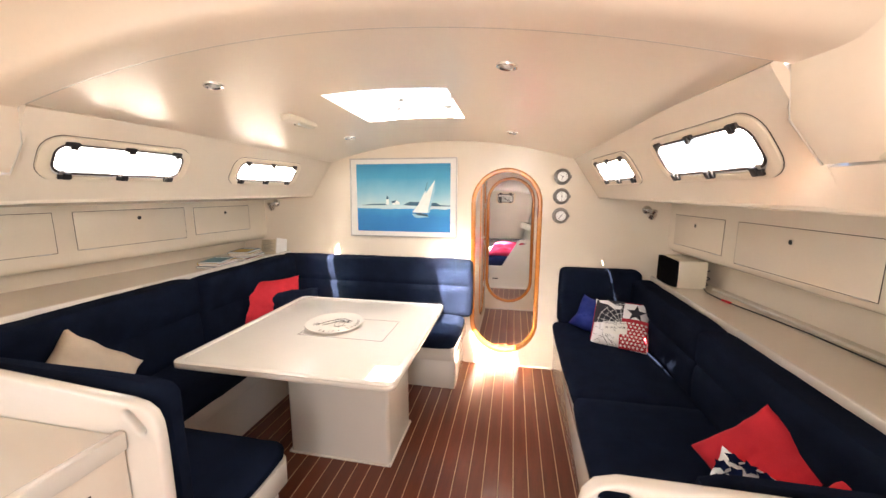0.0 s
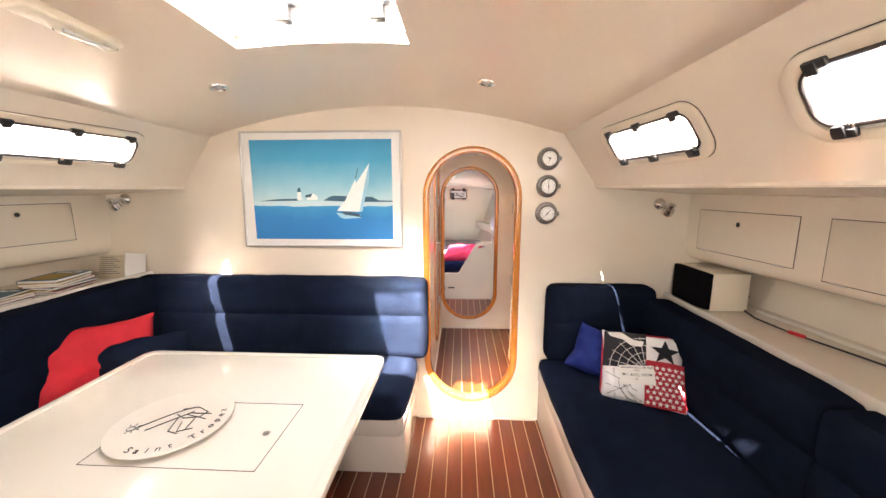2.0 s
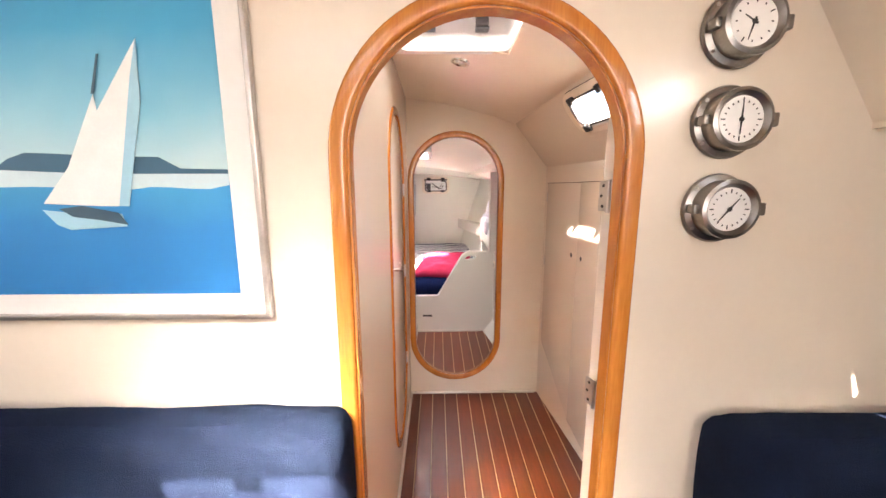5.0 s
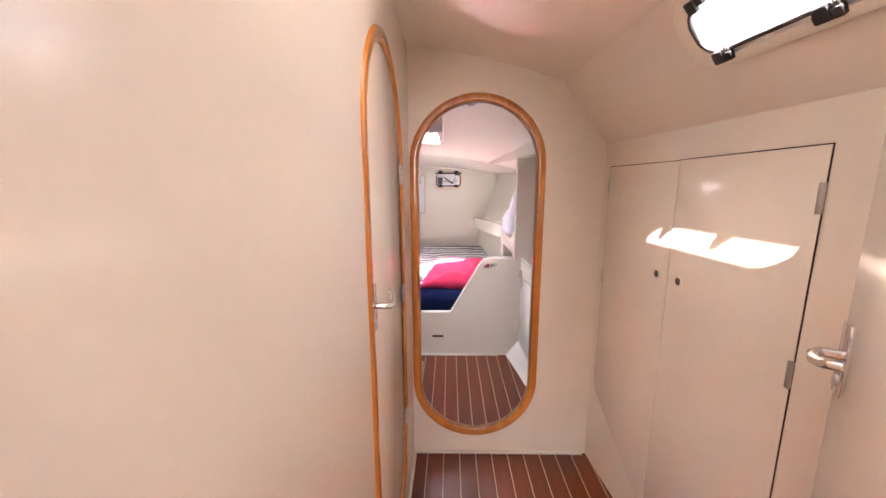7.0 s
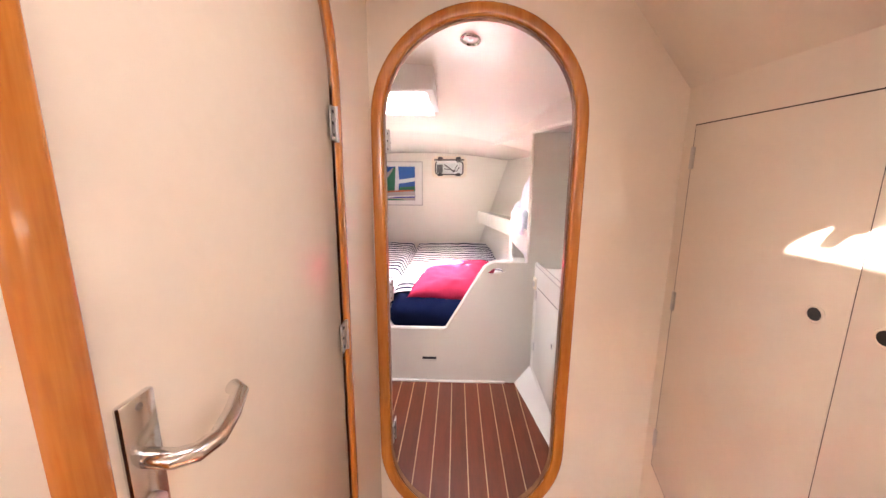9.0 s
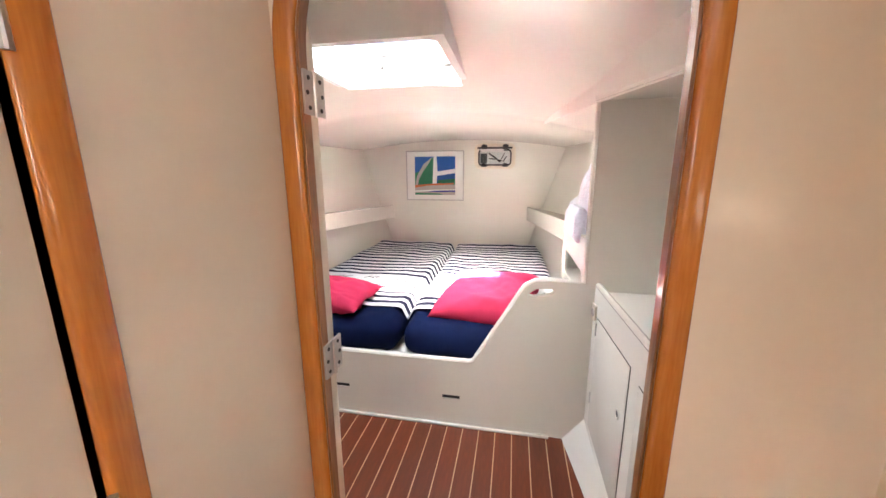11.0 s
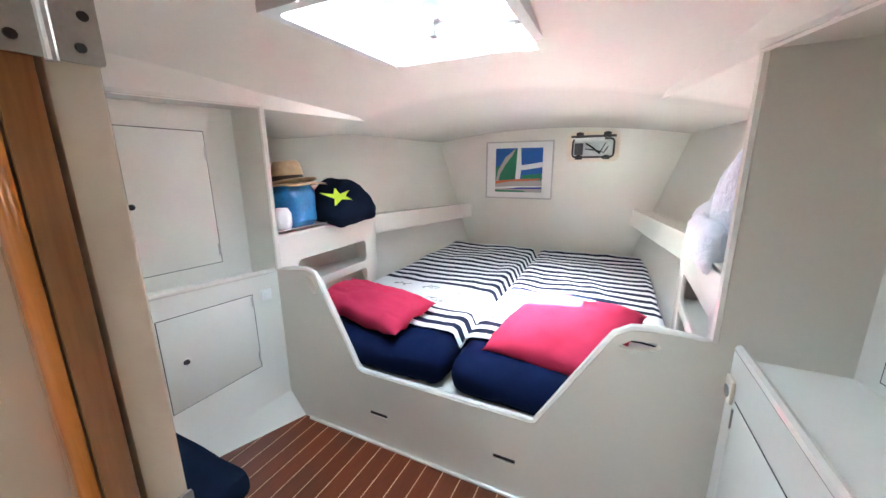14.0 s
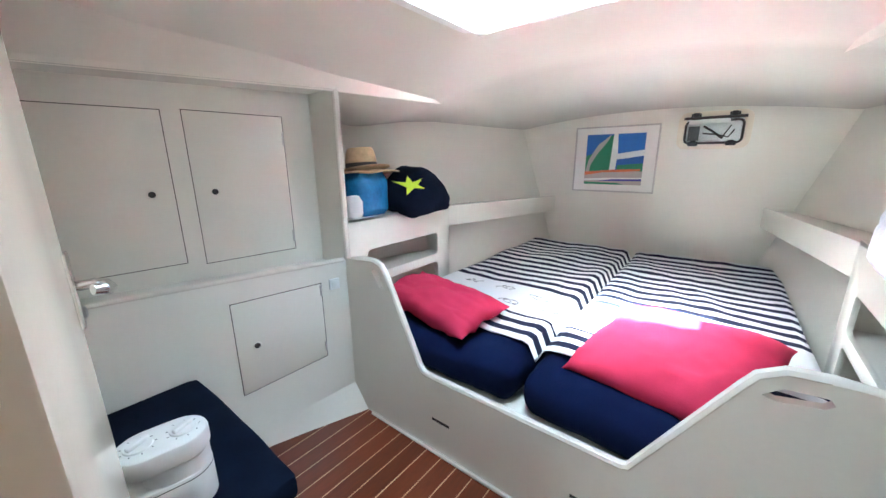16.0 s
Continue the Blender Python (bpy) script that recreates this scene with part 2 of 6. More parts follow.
def soft(sx, sy, sz, r=0.04, cell=0.05, puff=0.015, wrinkle=0.006, seed=0.0, shape=None):
    """An upholstered or stuffed block, centred in x and y and standing on z = 0, with rounded edges, puffed faces and creases."""
    bm = bmesh.new()
    counts = [max(3, int(s / cell)) for s in (sx, sy, sz)]
    seen = {}

    def vert(i, j, k):
        key = (i, j, k)
        if key not in seen:
            seen[key] = bm.verts.new((i / counts[0] - 0.5, j / counts[1] - 0.5, k / counts[2] - 0.5))
        return seen[key]
    a, b, c = counts
    for i in range(a):
        for j in range(b):
            for k in (0, c):
                bm.faces.new((vert(i, j, k), vert(i + 1, j, k), vert(i + 1, j + 1, k), vert(i, j + 1, k)))
    for i in range(a):
        for k in range(c):
            for j in (0, b):
                bm.faces.new((vert(i, j, k), vert(i + 1, j, k), vert(i + 1, j, k + 1), vert(i, j, k + 1)))
    for j in range(b):
        for k in range(c):
            for i in (0, a):
                bm.faces.new((vert(i, j, k), vert(i, j + 1, k), vert(i, j + 1, k + 1), vert(i, j, k + 1)))
    half = Vector((sx, sy, sz)) / 2
    r = min(r, sz / 2, sx / 2, sy / 2)
    for v in bm.verts:
        q = Vector((v.co.x * sx, v.co.y * sy, v.co.z * sz))
        core = Vector([max(-h + r, min(h - r, t)) for t, h in zip(q, half)])
        d = q - core
        if d.length > 1e-9:
            q = core + d * (r / max(abs(d.x), abs(d.y), abs(d.z)) * max(abs(d.x), abs(d.y), abs(d.z)) / d.length)
        f = [(1 - (2 * t) ** 2) for t in v.co]
        q += Vector((math.copysign(puff, v.co.x) * f[1] * f[2] * (abs(v.co.x) > 0.49), math.copysign(puff, v.co.y) * f[0] * f[2] * (abs(v.co.y) > 0.49), math.copysign(puff, v.co.z) * min(1, 3 * f[0]) * min(1, 3 * f[1]) * (abs(v.co.z) > 0.49)))
        if wrinkle:
            p = Vector((q.x * 5 + seed, q.y * 5, q.z * 5))
            q += noise.noise_vector(p) * wrinkle + noise.noise_vector(p * 3.1) * wrinkle * 0.4
        if shape:
            q = Vector(shape(q))
        v.co = q + Vector((0, 0, sz / 2))
    return bm


def pillow(w, h, t, seed=0.0, n=30, wrinkle=0.012):
    """A stuffed cushion lying in the xz plane, centred, with pinched corners."""
    bm = bmesh.new()
    layers = []
    for side in (1, -1):
        g = []
        for i in range(n + 1):
            row = []
            for j in range(n + 1):
                u, v = 2 * i / n - 1, 2 * j / n - 1
                k = max(0.0, (1 - u ** 4) * (1 - v ** 4)) ** 0.55
                pin = 1 - 0.07 * (1 - abs(u) ** 2) * abs(v) ** 3
                pin2 = 1 - 0.07 * (1 - abs(v) ** 2) * abs(u) ** 3
                p = Vector((u * w / 2 * pin2, side * t / 2 * k, v * h / 2 * pin))
                p += noise.noise_vector(Vector((u * 2 + seed, v * 2, side * 0.3 * k))) * wrinkle + noise.noise_vector(Vector((u * 5 + seed, v * 5, side))) * wrinkle * 0.5 * k
                p.y += side * k * wrinkle * 0.55 * (abs(noise.noise(Vector((u * 3.5 + v * 2.5 + seed, v * 1.2 - u, side * 2)))) - 0.3)
                row.append(bm.verts.new(p))
            g.append(row)
        layers.append(g)
        for i in range(n):
            for j in range(n):
                f = (g[i][j], g[i + 1][j], g[i + 1][j + 1], g[i][j + 1])
                bm.faces.new(f if side < 0 else f[::-1])
    bmesh.ops.remove_doubles(bm, verts=bm.verts[:], dist=0.02 * t)
    return bm


def sheet(nx, ny, at, thick=(0, 0, 0.03), skip=None):
    """A curved panel at(i, j) on a grid, with a second skin offset by thick; skip(i, j) leaves a hole."""
    bm = bmesh.new()
    top, low = {}, {}
    for i in range(nx + 1):
        for j in range(ny + 1):
            p = Vector(at(i, j))
            low[i, j], top[i, j] = bm.verts.new(p), bm.verts.new(p + Vector(thick))
    have = {(i, j) for i in range(nx) for j in range(ny) if not (skip and skip(i, j))}
    for i, j in have:
        q = ((i, j), (i + 1, j), (i + 1, j + 1), (i, j + 1))
        bm.faces.new([low[k] for k in q]), bm.faces.new([top[k] for k in q[::-1]])
        for (a, b, nb) in ((q[0], q[1], (i, j - 1)), (q[1], q[2], (i + 1, j)), (q[2], q[3], (i, j + 1)), (q[3], q[0], (i - 1, j))):
            if nb not in have:
                bm.faces.new((low[a], low[b], top[b], top[a]))
    for v in [v for v in bm.verts if not v.link_faces]:
        bm.verts.remove(v)
    return bm


def steps(a, b, n, *must):
    """Even steps from a to b that also hit the values in must."""
    out = [a + (b - a) * i / n for i in range(n + 1)] + list(must)
    out = sorted(set(round(v, 4) for v in out))
    keep = [v for v in out if v in [round(k, 4) for k in must] or all(abs(v - k) > 0.02 for k in must)]
    return keep


# ---- setting: shells of the three rooms ----
CX = -0.565                      # the boat's middle line in the saloon
MX = -0.515                      # and in the forward cabin
YA, YB, YC, YD = 3.6, 5.28, 6.415, 8.665
OUT = 0.09                       # how much the sides open, going aft


def mirror(x, c=CX):
    return 2 * c - x


def saloon_z(x, y):
    return 2.107 + 0.03 * (3.6 - y) - 0.175 * ((x - CX) / (1.123 + OUT * (3.6 - y))) ** 2


def bow_z(x, y):
    z0 = 2.0 - 0.18 * (y - 5.33) if y < 6.95 else 1.708 - 0.022 * (y - 6.95)
    return z0 - (0.13 if y < 6.95 else 0.13 - 0.06 * min(1, (y - 6.95) / 0.5)) * min(1.35, ((x - MX) / 0.95) ** 2)


HATCH = (-0.915, -0.262, 2.06, 2.69)
xs = steps(0, 1, 24)
ys = steps(1.44, 3.62, 10, HATCH[2], HATCH[3])


def saloon_at(i, j):
    y = ys[j]
    half = 1.135 + OUT * (3.6 - y)
    u = xs[i] * 2 - 1
    x = CX + u * half
    for edge in HATCH[:2]:          # draw the nearest column onto the hatch's edges
        k = min(range(len(xs)), key=lambda q: abs(CX + (xs[q] * 2 - 1) * (1.135 + OUT * 1.3) - edge))
        if i == k:
            x = edge
    return (x, y, saloon_z(x, y))


kx = [min(range(len(xs)), key=lambda q: abs(CX + (xs[q] * 2 - 1) * (1.135 + OUT * 1.3) - e)) for e in HATCH[:2]]
ky = [ys.index(round(e, 4)) for e in HATCH[2:]]
solid("ceiling", sheet(len(xs) - 1, len(ys) - 1, saloon_at, (0, 0, 0.05), lambda i, j: kx[0] <= i < kx[1] and ky[0] <= j < ky[1]), LINER,
      "cambered cream headliner over the saloon", "ceiling", kind="structure")

# flared arch from the saloon's ceiling up into the raised deckhouse
prof = []
for s in range(41):
    u = s / 20 - 1
    prof.append((CX + u * (1.135 + OUT * 2.16), 0))
base = [(x, saloon_z(x, 1.44)) for x, _ in prof]
left = [(mirror(0.872), 1.733), (mirror(0.782), 1.85)]
right = [(0.782, 1.85), (0.872, 1.733)]
ring0 = left + base + right
rings = []
for k, (y, grow, rise) in enumerate(((1.445, 1.0, 0.004), (1.435, 1.0, -0.007), (1.39, 1.01, -0.006), (1.34, 1.025, -0.002), (1.31, 1.035, 0.006), (1.29, 1.045, 0.026), (1.277, 1.055, 0.06), (1.272, 1.06, 0.13), (1.27, 1.08, 0.45))):
    rings.append([(CX + (x - CX) * grow, y, z + rise * max(0.12, min(1, (z - 1.73) / 0.25))) for x, z in ring0])
solid("ceiling.001", sheet(len(ring0) - 1, len(rings) - 1, lambda i, j: rings[j][i], (0, 0.02, 0.04)), LINER, "rounded cream arch into the raised deckhouse", "ceiling", kind="structure")

# thin pale bead added in place of the bright crease line
solid("trim_arch_bead", sweep([(x, 1.442, z - 0.003) for x, z in ring0], 0.0035, n=6), GELCOAT, "fine bead added to draw the arch's crease line", "trim", kind="structure")

# deckhouse behind the starting point: plain closing panels with an added, unseen companionway
# the small roof hole is made up to throw a sun patch on the table
solid("ceiling.002", prism([(-2.7, -1.6), (1.6, -1.6), (1.6, 1.30), (-2.7, 1.30)], Matrix.Translation((0, 0, 2.50)), 0.05, holes=[[(-0.93, 0.60), (-0.79, 0.60), (-0.79, 0.77), (-0.93, 0.77)]]), LINER, "plain cream deckhouse roof with a hole added for sun", "ceiling", kind="structure")
solid("wall_aft", prism([(-3.2, 0), (2.2, 0), (2.2, 2.52), (-3.2, 2.52)], XZ(-1.55), 0.05, holes=[[(-0.45, 0.9), (0.35, 0.9), (0.35, 2.3), (-0.45, 2.3)]]), PAINT, "unseen cream aft wall with an added companionway opening", "wall", kind="structure")
for s, nm in ((1, "wall_side_starboard"), (-1, "wall_side_port")):
    f = (lambda x: x) if s > 0 else mirror
    solid(nm, box(min(f(0.905), f(0.955)), max(f(0.905), f(0.955)), -1.6, 1.425, 1.733, 2.55, 0.012, 3), PAINT, "plain cream deckhouse side", "wall", kind="structure")

# coaming sides with the windows
WIN = {}


def coaming(name, s, x_low, y_end, length, run, rise, wins, mat, out=OUT, c=CX):
    f = (lambda x: x) if s > 0 else (lambda x: mirror(x, c))
    o = Vector((f(x_low), y_end, 1.6))
    u = Vector((s * out, -1, 0))
    v = Vector((-s * run, 0, rise))
    m = axes(o, u, v)
    holes = []
    for (a, b, lo, hi, r) in wins:
        holes.append(rrect((a + b) / 2, (lo + hi) / 2, (b - a) / 2, (hi - lo) / 2, r, 6))
    w = 0.03 if s < 0 else -0.03
    solid(name, prism([(-0.02, 0), (length, 0), (length, 0.47), (-0.02, 0.47)], m, w, holes=holes), mat, "cream sloping coaming with window openings", "wall", kind="structure")
    return m


WINS = [(0.44, 1.02, 0.155, 0.32, 0.05), (1.38, 2.01, 0.155, 0.335, 0.06)]
WINL = [(0.44, 1.05, 0.155, 0.32, 0.05), (1.46, 2.06, 0.155, 0.33, 0.06)]
mR = coaming("wall_coaming_starboard", 1, 0.78, 3.62, 2.17, 0.222, 0.33, WINS, PAINT)
mL = coaming("wall_coaming_port", -1, 0.78, 3.62, 2.17, 0.222, 0.33, WINL, PAINT)
mC = coaming("wall_coaming_passage", 1, 0.63, YB, 1.66, 0.222, 0.28, [(0.69, 1.27, 0.19, 0.345, 0.06)], PAINT, out=0.1)

for s in (1, -1):
    f = (lambda x: x) if s > 0 else mirror
    sec = ((0.0, 1.598), (-0.08, 1.725), (-0.06, 1.737), (0.30, 1.74))
    solid("trim_ledge_" + ("starboard" if s > 0 else "port"), sheet(3, 2, lambda i, j: (f(0.78 + OUT * (3.6 - (1.52, 0.9, -1.5)[j]) * (1 if j < 2 else 0.75) + sec[i][0]), (1.52, 0.9, -1.5)[j], sec[i][1]), (s * 0.02, 0, 0.01)), PAINT, "cream ledge below the deckhouse side", "trim", kind="structure")

# bulkheads with their oval door openings
DOOR = stadium(0, 0.9945, 0.279, 0.832, 16)
solid("wall_saloon_forward", prism([(-3.0, -0.02), (1.9, -0.02), (1.9, 1.62), (0.95, 2.2), (-2.1, 2.2), (-3.0, 1.62)], XZ(YA + 0.04), 0.04, holes=[DOOR]), PAINT, "glossy cream bulkhead with an oval doorway", "wall", kind="structure")
DOORB = [(x * 1.014 + 0.022, z - 0.02) for x, z in DOOR]
solid("wall_passage_forward", prism([(-2.3, -0.02), (1.3, -0.02), (1.3, 1.62), (0.75, 2.15), (-2.0, 2.15), (-2.3, 1.62)], XZ(YB + 0.024), 0.024, holes=[DOORB]), PAINT, "cream bulkhead with an oval doorway to the cabin", "wall", kind="structure")
mS = axes((-0.30, 0, 0), (0, 1, 0), (0, 0, 1))   # u = y, v = z, w = +x
DOORC = [(x + 4.67, z) for x, z in DOOR]
solid("wall_passage_side", prism([(YA + 0.04, -0.02), (YB, -0.02), (YB, 2.2), (YA + 0.04, 2.2)], mS, -0.03, holes=[DOORC]), PAINT, "cream passage wall with a closed oval door", "wall", kind="structure")

# passage ceiling and locker wall
PH = (-0.24, 0.18, 3.95, 4.37)


def passage_z(x, y):
    return 2.055 + 0.03 * (YB - y) - 0.17 * ((x + 0.55) / (0.955 + 0.075 * (YB - y))) ** 2


pys = [YA + 0.02, 3.78, PH[2], 4.16, PH[3], 4.6, 4.82, 5.05, YB]
pus = [-0.33, PH[0], -0.10, 0.04, PH[1], 0.25, 0.33, 0.37, 0.405]
solid("ceiling.003", sheet(8, 8, lambda i, j: (pus[i] + (0.075 * (YB - pys[j]) * max(0, i - 4) / 4), pys[j], passage_z(pus[i] + (0.075 * (YB - pys[j]) * max(0, i - 4) / 4), pys[j])), (0, 0, 0.04),
                           lambda i, j: 1 <= i < 4 and 2 <= j < 4), LINER, "cambered cream passage ceiling", "ceiling", kind="structure")
mP = axes((0.62, YB, 0), (0.1, -1, 0), (0, 0, 1))
solid("wall_passage_lockers", prism([(-0.02, -0.02), (1.68, -0.02), (1.68, 1.625), (-0.02, 1.625)], mP, -0.03), PAINT, "cream passage wall with flush locker doors", "wall", kind="structure")

# saloon sides: shelf, locker front, wall behind the shelf
for s in (1, -1):
    f = (lambda x: x) if s > 0 else mirror
    side = "starboard" if s > 0 else "port"
    lk = 1.35 if s > 0 else 1.33
    sl = 0.10 if s > 0 else 0.17
    zs = 0.923 if s > 0 else 1.03
    xe = 1.255 if s > 0 else 1.075
    ss = 0.0 if s > 0 else 0.08
    # underside of the coaming
    solid("trim_underside_" + side, sheet(1, 1, lambda i, j: (f((0.77, lk + 0.06)[i] + (OUT, sl)[i] * (0, 3.7)[j]), 3.61 - 3.7 * j, (1.604, 1.56)[i]), (0, 0, 0.03)), PAINT, "cream underside of the side deck", "trim", kind="structure")
    secs = [(lk, 1.57), (lk, 1.25), (lk + 0.004, 1.215), (lk + 0.018, 1.185), (lk + 0.05, 1.165), (lk + 0.10, 1.16), (lk + 0.26, 1.17), (lk + 0.275, zs - 0.02)]
    solid("wall_locker_front_" + side, sheet(len(secs) - 1, 6, lambda i, j: (f(secs[i][0] + sl * (3.6 - (3.61 - 0.6 * j))), 3.61 - 0.6 * j, secs[i][1]), (s * 0.02, 0, 0)), PAINT, "cream locker front with a rounded lower edge above the shelf", "wall", kind="structure")
    sx = [(xe, zs), (lk + 0.30, zs)]
    shelf = sheet(1, 6, lambda i, j: (f(sx[i][0] + (ss, sl)[i] * 0.6 * j), 3.605 - 0.6 * j, zs), (0, 0, -0.03))
    solid("trim_shelf_" + side, shelf, PAINT, "cream shelf behind the settee back", "trim", kind="structure")
    lip = sheet(5, 6, lambda i, j: (f(xe - 0.012 + ss * 0.6 * j + (0, 0, 0.004, 0.014, 0.022, 0.026)[i]), 3.604 - 0.6 * j, zs + (-0.2, 0.008, 0.016, 0.018, 0.012, -0.01)[i]), (s * 0.006, 0, -0.004))
    solid("trim_shelf_edge_" + side, lip, GELCOAT, "rounded white fiddle edge of the shelf", "trim", kind="structure")

# cabin ceiling with its hatch, header beams, hull sides
BH = (-0.785, -0.185, 5.98, 6.605)
bxs = sorted(set([MX + (-1.75 + 3.5 * i / 30) for i in range(31)] + [BH[0], BH[1]]))
bxs = [x for x in bxs if x in BH[:2] or min(abs(x - BH[0]), abs(x - BH[1])) > 0.02]
bys = sorted([5.3 + 0.18 * i for i in range(4)] + [BH[2], BH[3]] + [6.75, 6.85, 6.92, 6.98, 7.05, 7.15, 7.3, 7.6, 8.0, 8.4, 8.7])
bx0, bx1, by0, by1 = bxs.index(BH[0]), bxs.index(BH[1]), bys.index(BH[2]), bys.index(BH[3])
solid("ceiling.004", sheet(len(bxs) - 1, len(bys) - 1, lambda i, j: (bxs[i], bys[j], bow_z(bxs[i], bys[j])), (0, 0, 0.04), lambda i, j: bx0 <= i < bx1 and by0 <= j < by1), CABIN, "white cabin ceiling sloping down to the bow", "ceiling", kind="structure")
for s, nm in ((1, "starboard"), (-1, "port")):
    f = (lambda x: x) if s > 0 else (lambda x: mirror(x, MX))
    pts = [((0.235, 6.98, 1.61), (0.235, 6.98, 1.61)), ((0.42, 6.40, 1.625), (0.33, 6.40, 1.80)), ((0.79, 5.32, 1.63), (0.49, 5.32, 2.02))]
    solid("trim_header_" + nm, sheet(1, 2, lambda i, j: (f(pts[j][i][0] + 0.001 * i), pts[j][i][1], pts[j][i][2] + 0.002 * i), (s * 0.04, 0, 0.02)), CABIN, "white sloping header under the side deck", "trim", kind="structure")
    solid("ceiling_recess_" + nm, sheet(1, 1, lambda i, j: (f((0.77, 1.3, 0.40, 0.9)[i + 2 * j]), (5.32, 6.42)[j], 1.632), (0, 0, 0.02)), CABIN, "white underside above the side recess", "ceiling", kind="structure")
    hull = [(0.47, 8.67), (0.70, 7.6), (1.0, 6.40)]
    solid("wall_hull_" + nm, sheet(3, 2, lambda i, j: (f(hull[j][0] + (-0.3, -0.13, 0.12, 0.13)[i]), hull[j][1], (0.3, 0.85, 1.62, 1.75)[i]), (s * 0.03, 0, 0)), CABIN, "white hull side along the berth", "wall", kind="structure")
    # lower cabinet face, worktop and the back of the recess
    lowx = (lambda y: 0.467 + 0.03 * (6.415 - y)) if s > 0 else (lambda y: 0.415 + 0.24 * (6.415 - y))
    zt = 0.80 if s > 0 else 0.80
    cy = [6.42, 6.1, 5.75, 5.31]
    kick = [(0.115, 0.13), (0.075, 0.085), (0.03, 0.04), (0.0, 0.01)]
    solid("wall_cabinet_" + nm, sheet(2, 3, lambda i, j: (f(lowx(cy[j]) - (kick[j][0], 0, 0)[i]), cy[j], (-0.02, kick[j][1], zt + 0.03)[i]), (s * 0.025, 0, 0)), CABIN, "white lower cabinet front with a flared foot", "wall", kind="structure")
    solid("trim_counter_edge_" + nm, sweep([(f(lowx(y) + 0.012), y, zt + 0.03) for y in (6.41, 5.9, 5.32)], 0.0145, n=8), GELCOAT, "rounded white counter edge", "trim", kind="structure")
    solid("trim_counter_" + nm, sheet(1, 1, lambda i, j: (f(lowx((6.42, 5.31)[j]) + (0.01, 0.7)[i]), (6.42, 5.31)[j], zt), (0, 0, -0.03)), CABIN, "white side counter", "trim", kind="structure")
    backx = (lambda y: 0.722 + 0.30 * (6.415 - y)) if s > 0 else (lambda y: 0.615 + 0.30 * (6.415 - y))
    solid("wall_recess_" + nm, sheet(1, 1, lambda i, j: (f(backx((6.43, 5.31)[j]) + 0.06 * (1 - i) * 0), (6.43, 5.31)[j], (zt - 0.02, 1.66)[i]), (s * 0.02, 0, 0)), CABIN, "white recess back with flush locker doors", "wall", kind="structure")

# partition at the foot of the berth
L, R = -1.45, 0.424
cut = [(L, 1.70), (L, 0.838), (-1.33, 0.848), (-1.24, 0.855), (-1.195, 0.84), (-1.165, 0.80), (-0.97, 0.41), (-0.952, 0.385), (-0.93, 0.375), (-0.115, 0.375), (-0.09, 0.385), (-0.075, 0.41), (0.13, 0.765), (0.155, 0.805), (0.20, 0.832), (0.27, 0.838), (R, 0.834), (R, 1.70)]
slots = [[(-0.895, 0.156), (-0.79, 0.156), (-0.79, 0.178), (-0.895, 0.178)], [(-0.258, 0.156), (-0.163, 0.156), (-0.163, 0.178), (-0.258, 0.178)]]
grips = [[(0.163, 0.765), (0.20, 0.795), (0.275, 0.80), (0.285, 0.786), (0.27, 0.772), (0.19, 0.757)], [(-1.205, 0.812), (-1.235, 0.822), (-1.255, 0.812), (-1.20, 0.735), (-1.175, 0.735)]]
foot = prism([(-2.15, -0.02), (1.12, -0.02), (1.12, 1.70)] + cut[::-1] + [(-2.15, 1.70)], XZ(YC + 0.03), 0.03, holes=slots + grips)
solid("wall_berth_foot", foot, CABIN, "white berth partition with a stepped opening and hand grips", "wall", kind="structure")
solid("trim_berth_edge", sweep([(x, YC + 0.015, z) for x, z in cut], 0.0165, n=8), GELCOAT, "rounded white edge round the berth opening", "trim", kind="structure")
# black fillers stand for the shade inside the open slots
for k, q in enumerate(slots):
    solid("trim_slot_%d" % (k + 1), box(q[0][0] + 0.001, q[1][0] - 0.001, YC + 0.006, YC + 0.029, q[0][1] + 0.001, q[2][1] - 0.001), BLACK, "black filler for the shade inside the berth board's slot", "trim", kind="structure")
solid("wall_bow", prism([(-2.2, 0), (1.2, 0), (1.2, 1.75), (-2.2, 1.75)], XZ(YD + 0.04), 0.04), CABIN, "white bulkhead at the head of the berth", "wall", kind="structure")

# coves along the floor
for nm, p in (("baseboard_saloon", [(-0.36, 3.592, 0.006), (0.46, 3.592, 0.006)]), ("baseboard_passage", [(-0.30, 5.272, 0.006), (0.60, 5.272, 0.006)]), ("baseboard_passage_port", [(-0.294, 3.65, 0.006), (-0.294, 5.27, 0.006)]), ("baseboard_cabin", [(-1.30, 6.405, 0.006), (0.30, 6.405, 0.006)])):
    solid(nm, sweep(p, 0.009, n=8), GELCOAT, "thin white sealant bead at the floor", "trim", kind="structure")

# sea and deck outside
bm = bmesh.new()
bmesh.ops.create_grid(bm, x_segments=40, y_segments=40, size=3000, matrix=Matrix.Translation((0, 0, -1.0)))
solid("water", bm, SEA, "blue sea round the boat", "water", kind="structure")
solid("ground", box(-3.4, 2.4, -1.8, 9.0, -0.09, -0.05), DARKWOOD, "hull bottom below the floorboards", "ground", kind="structure")


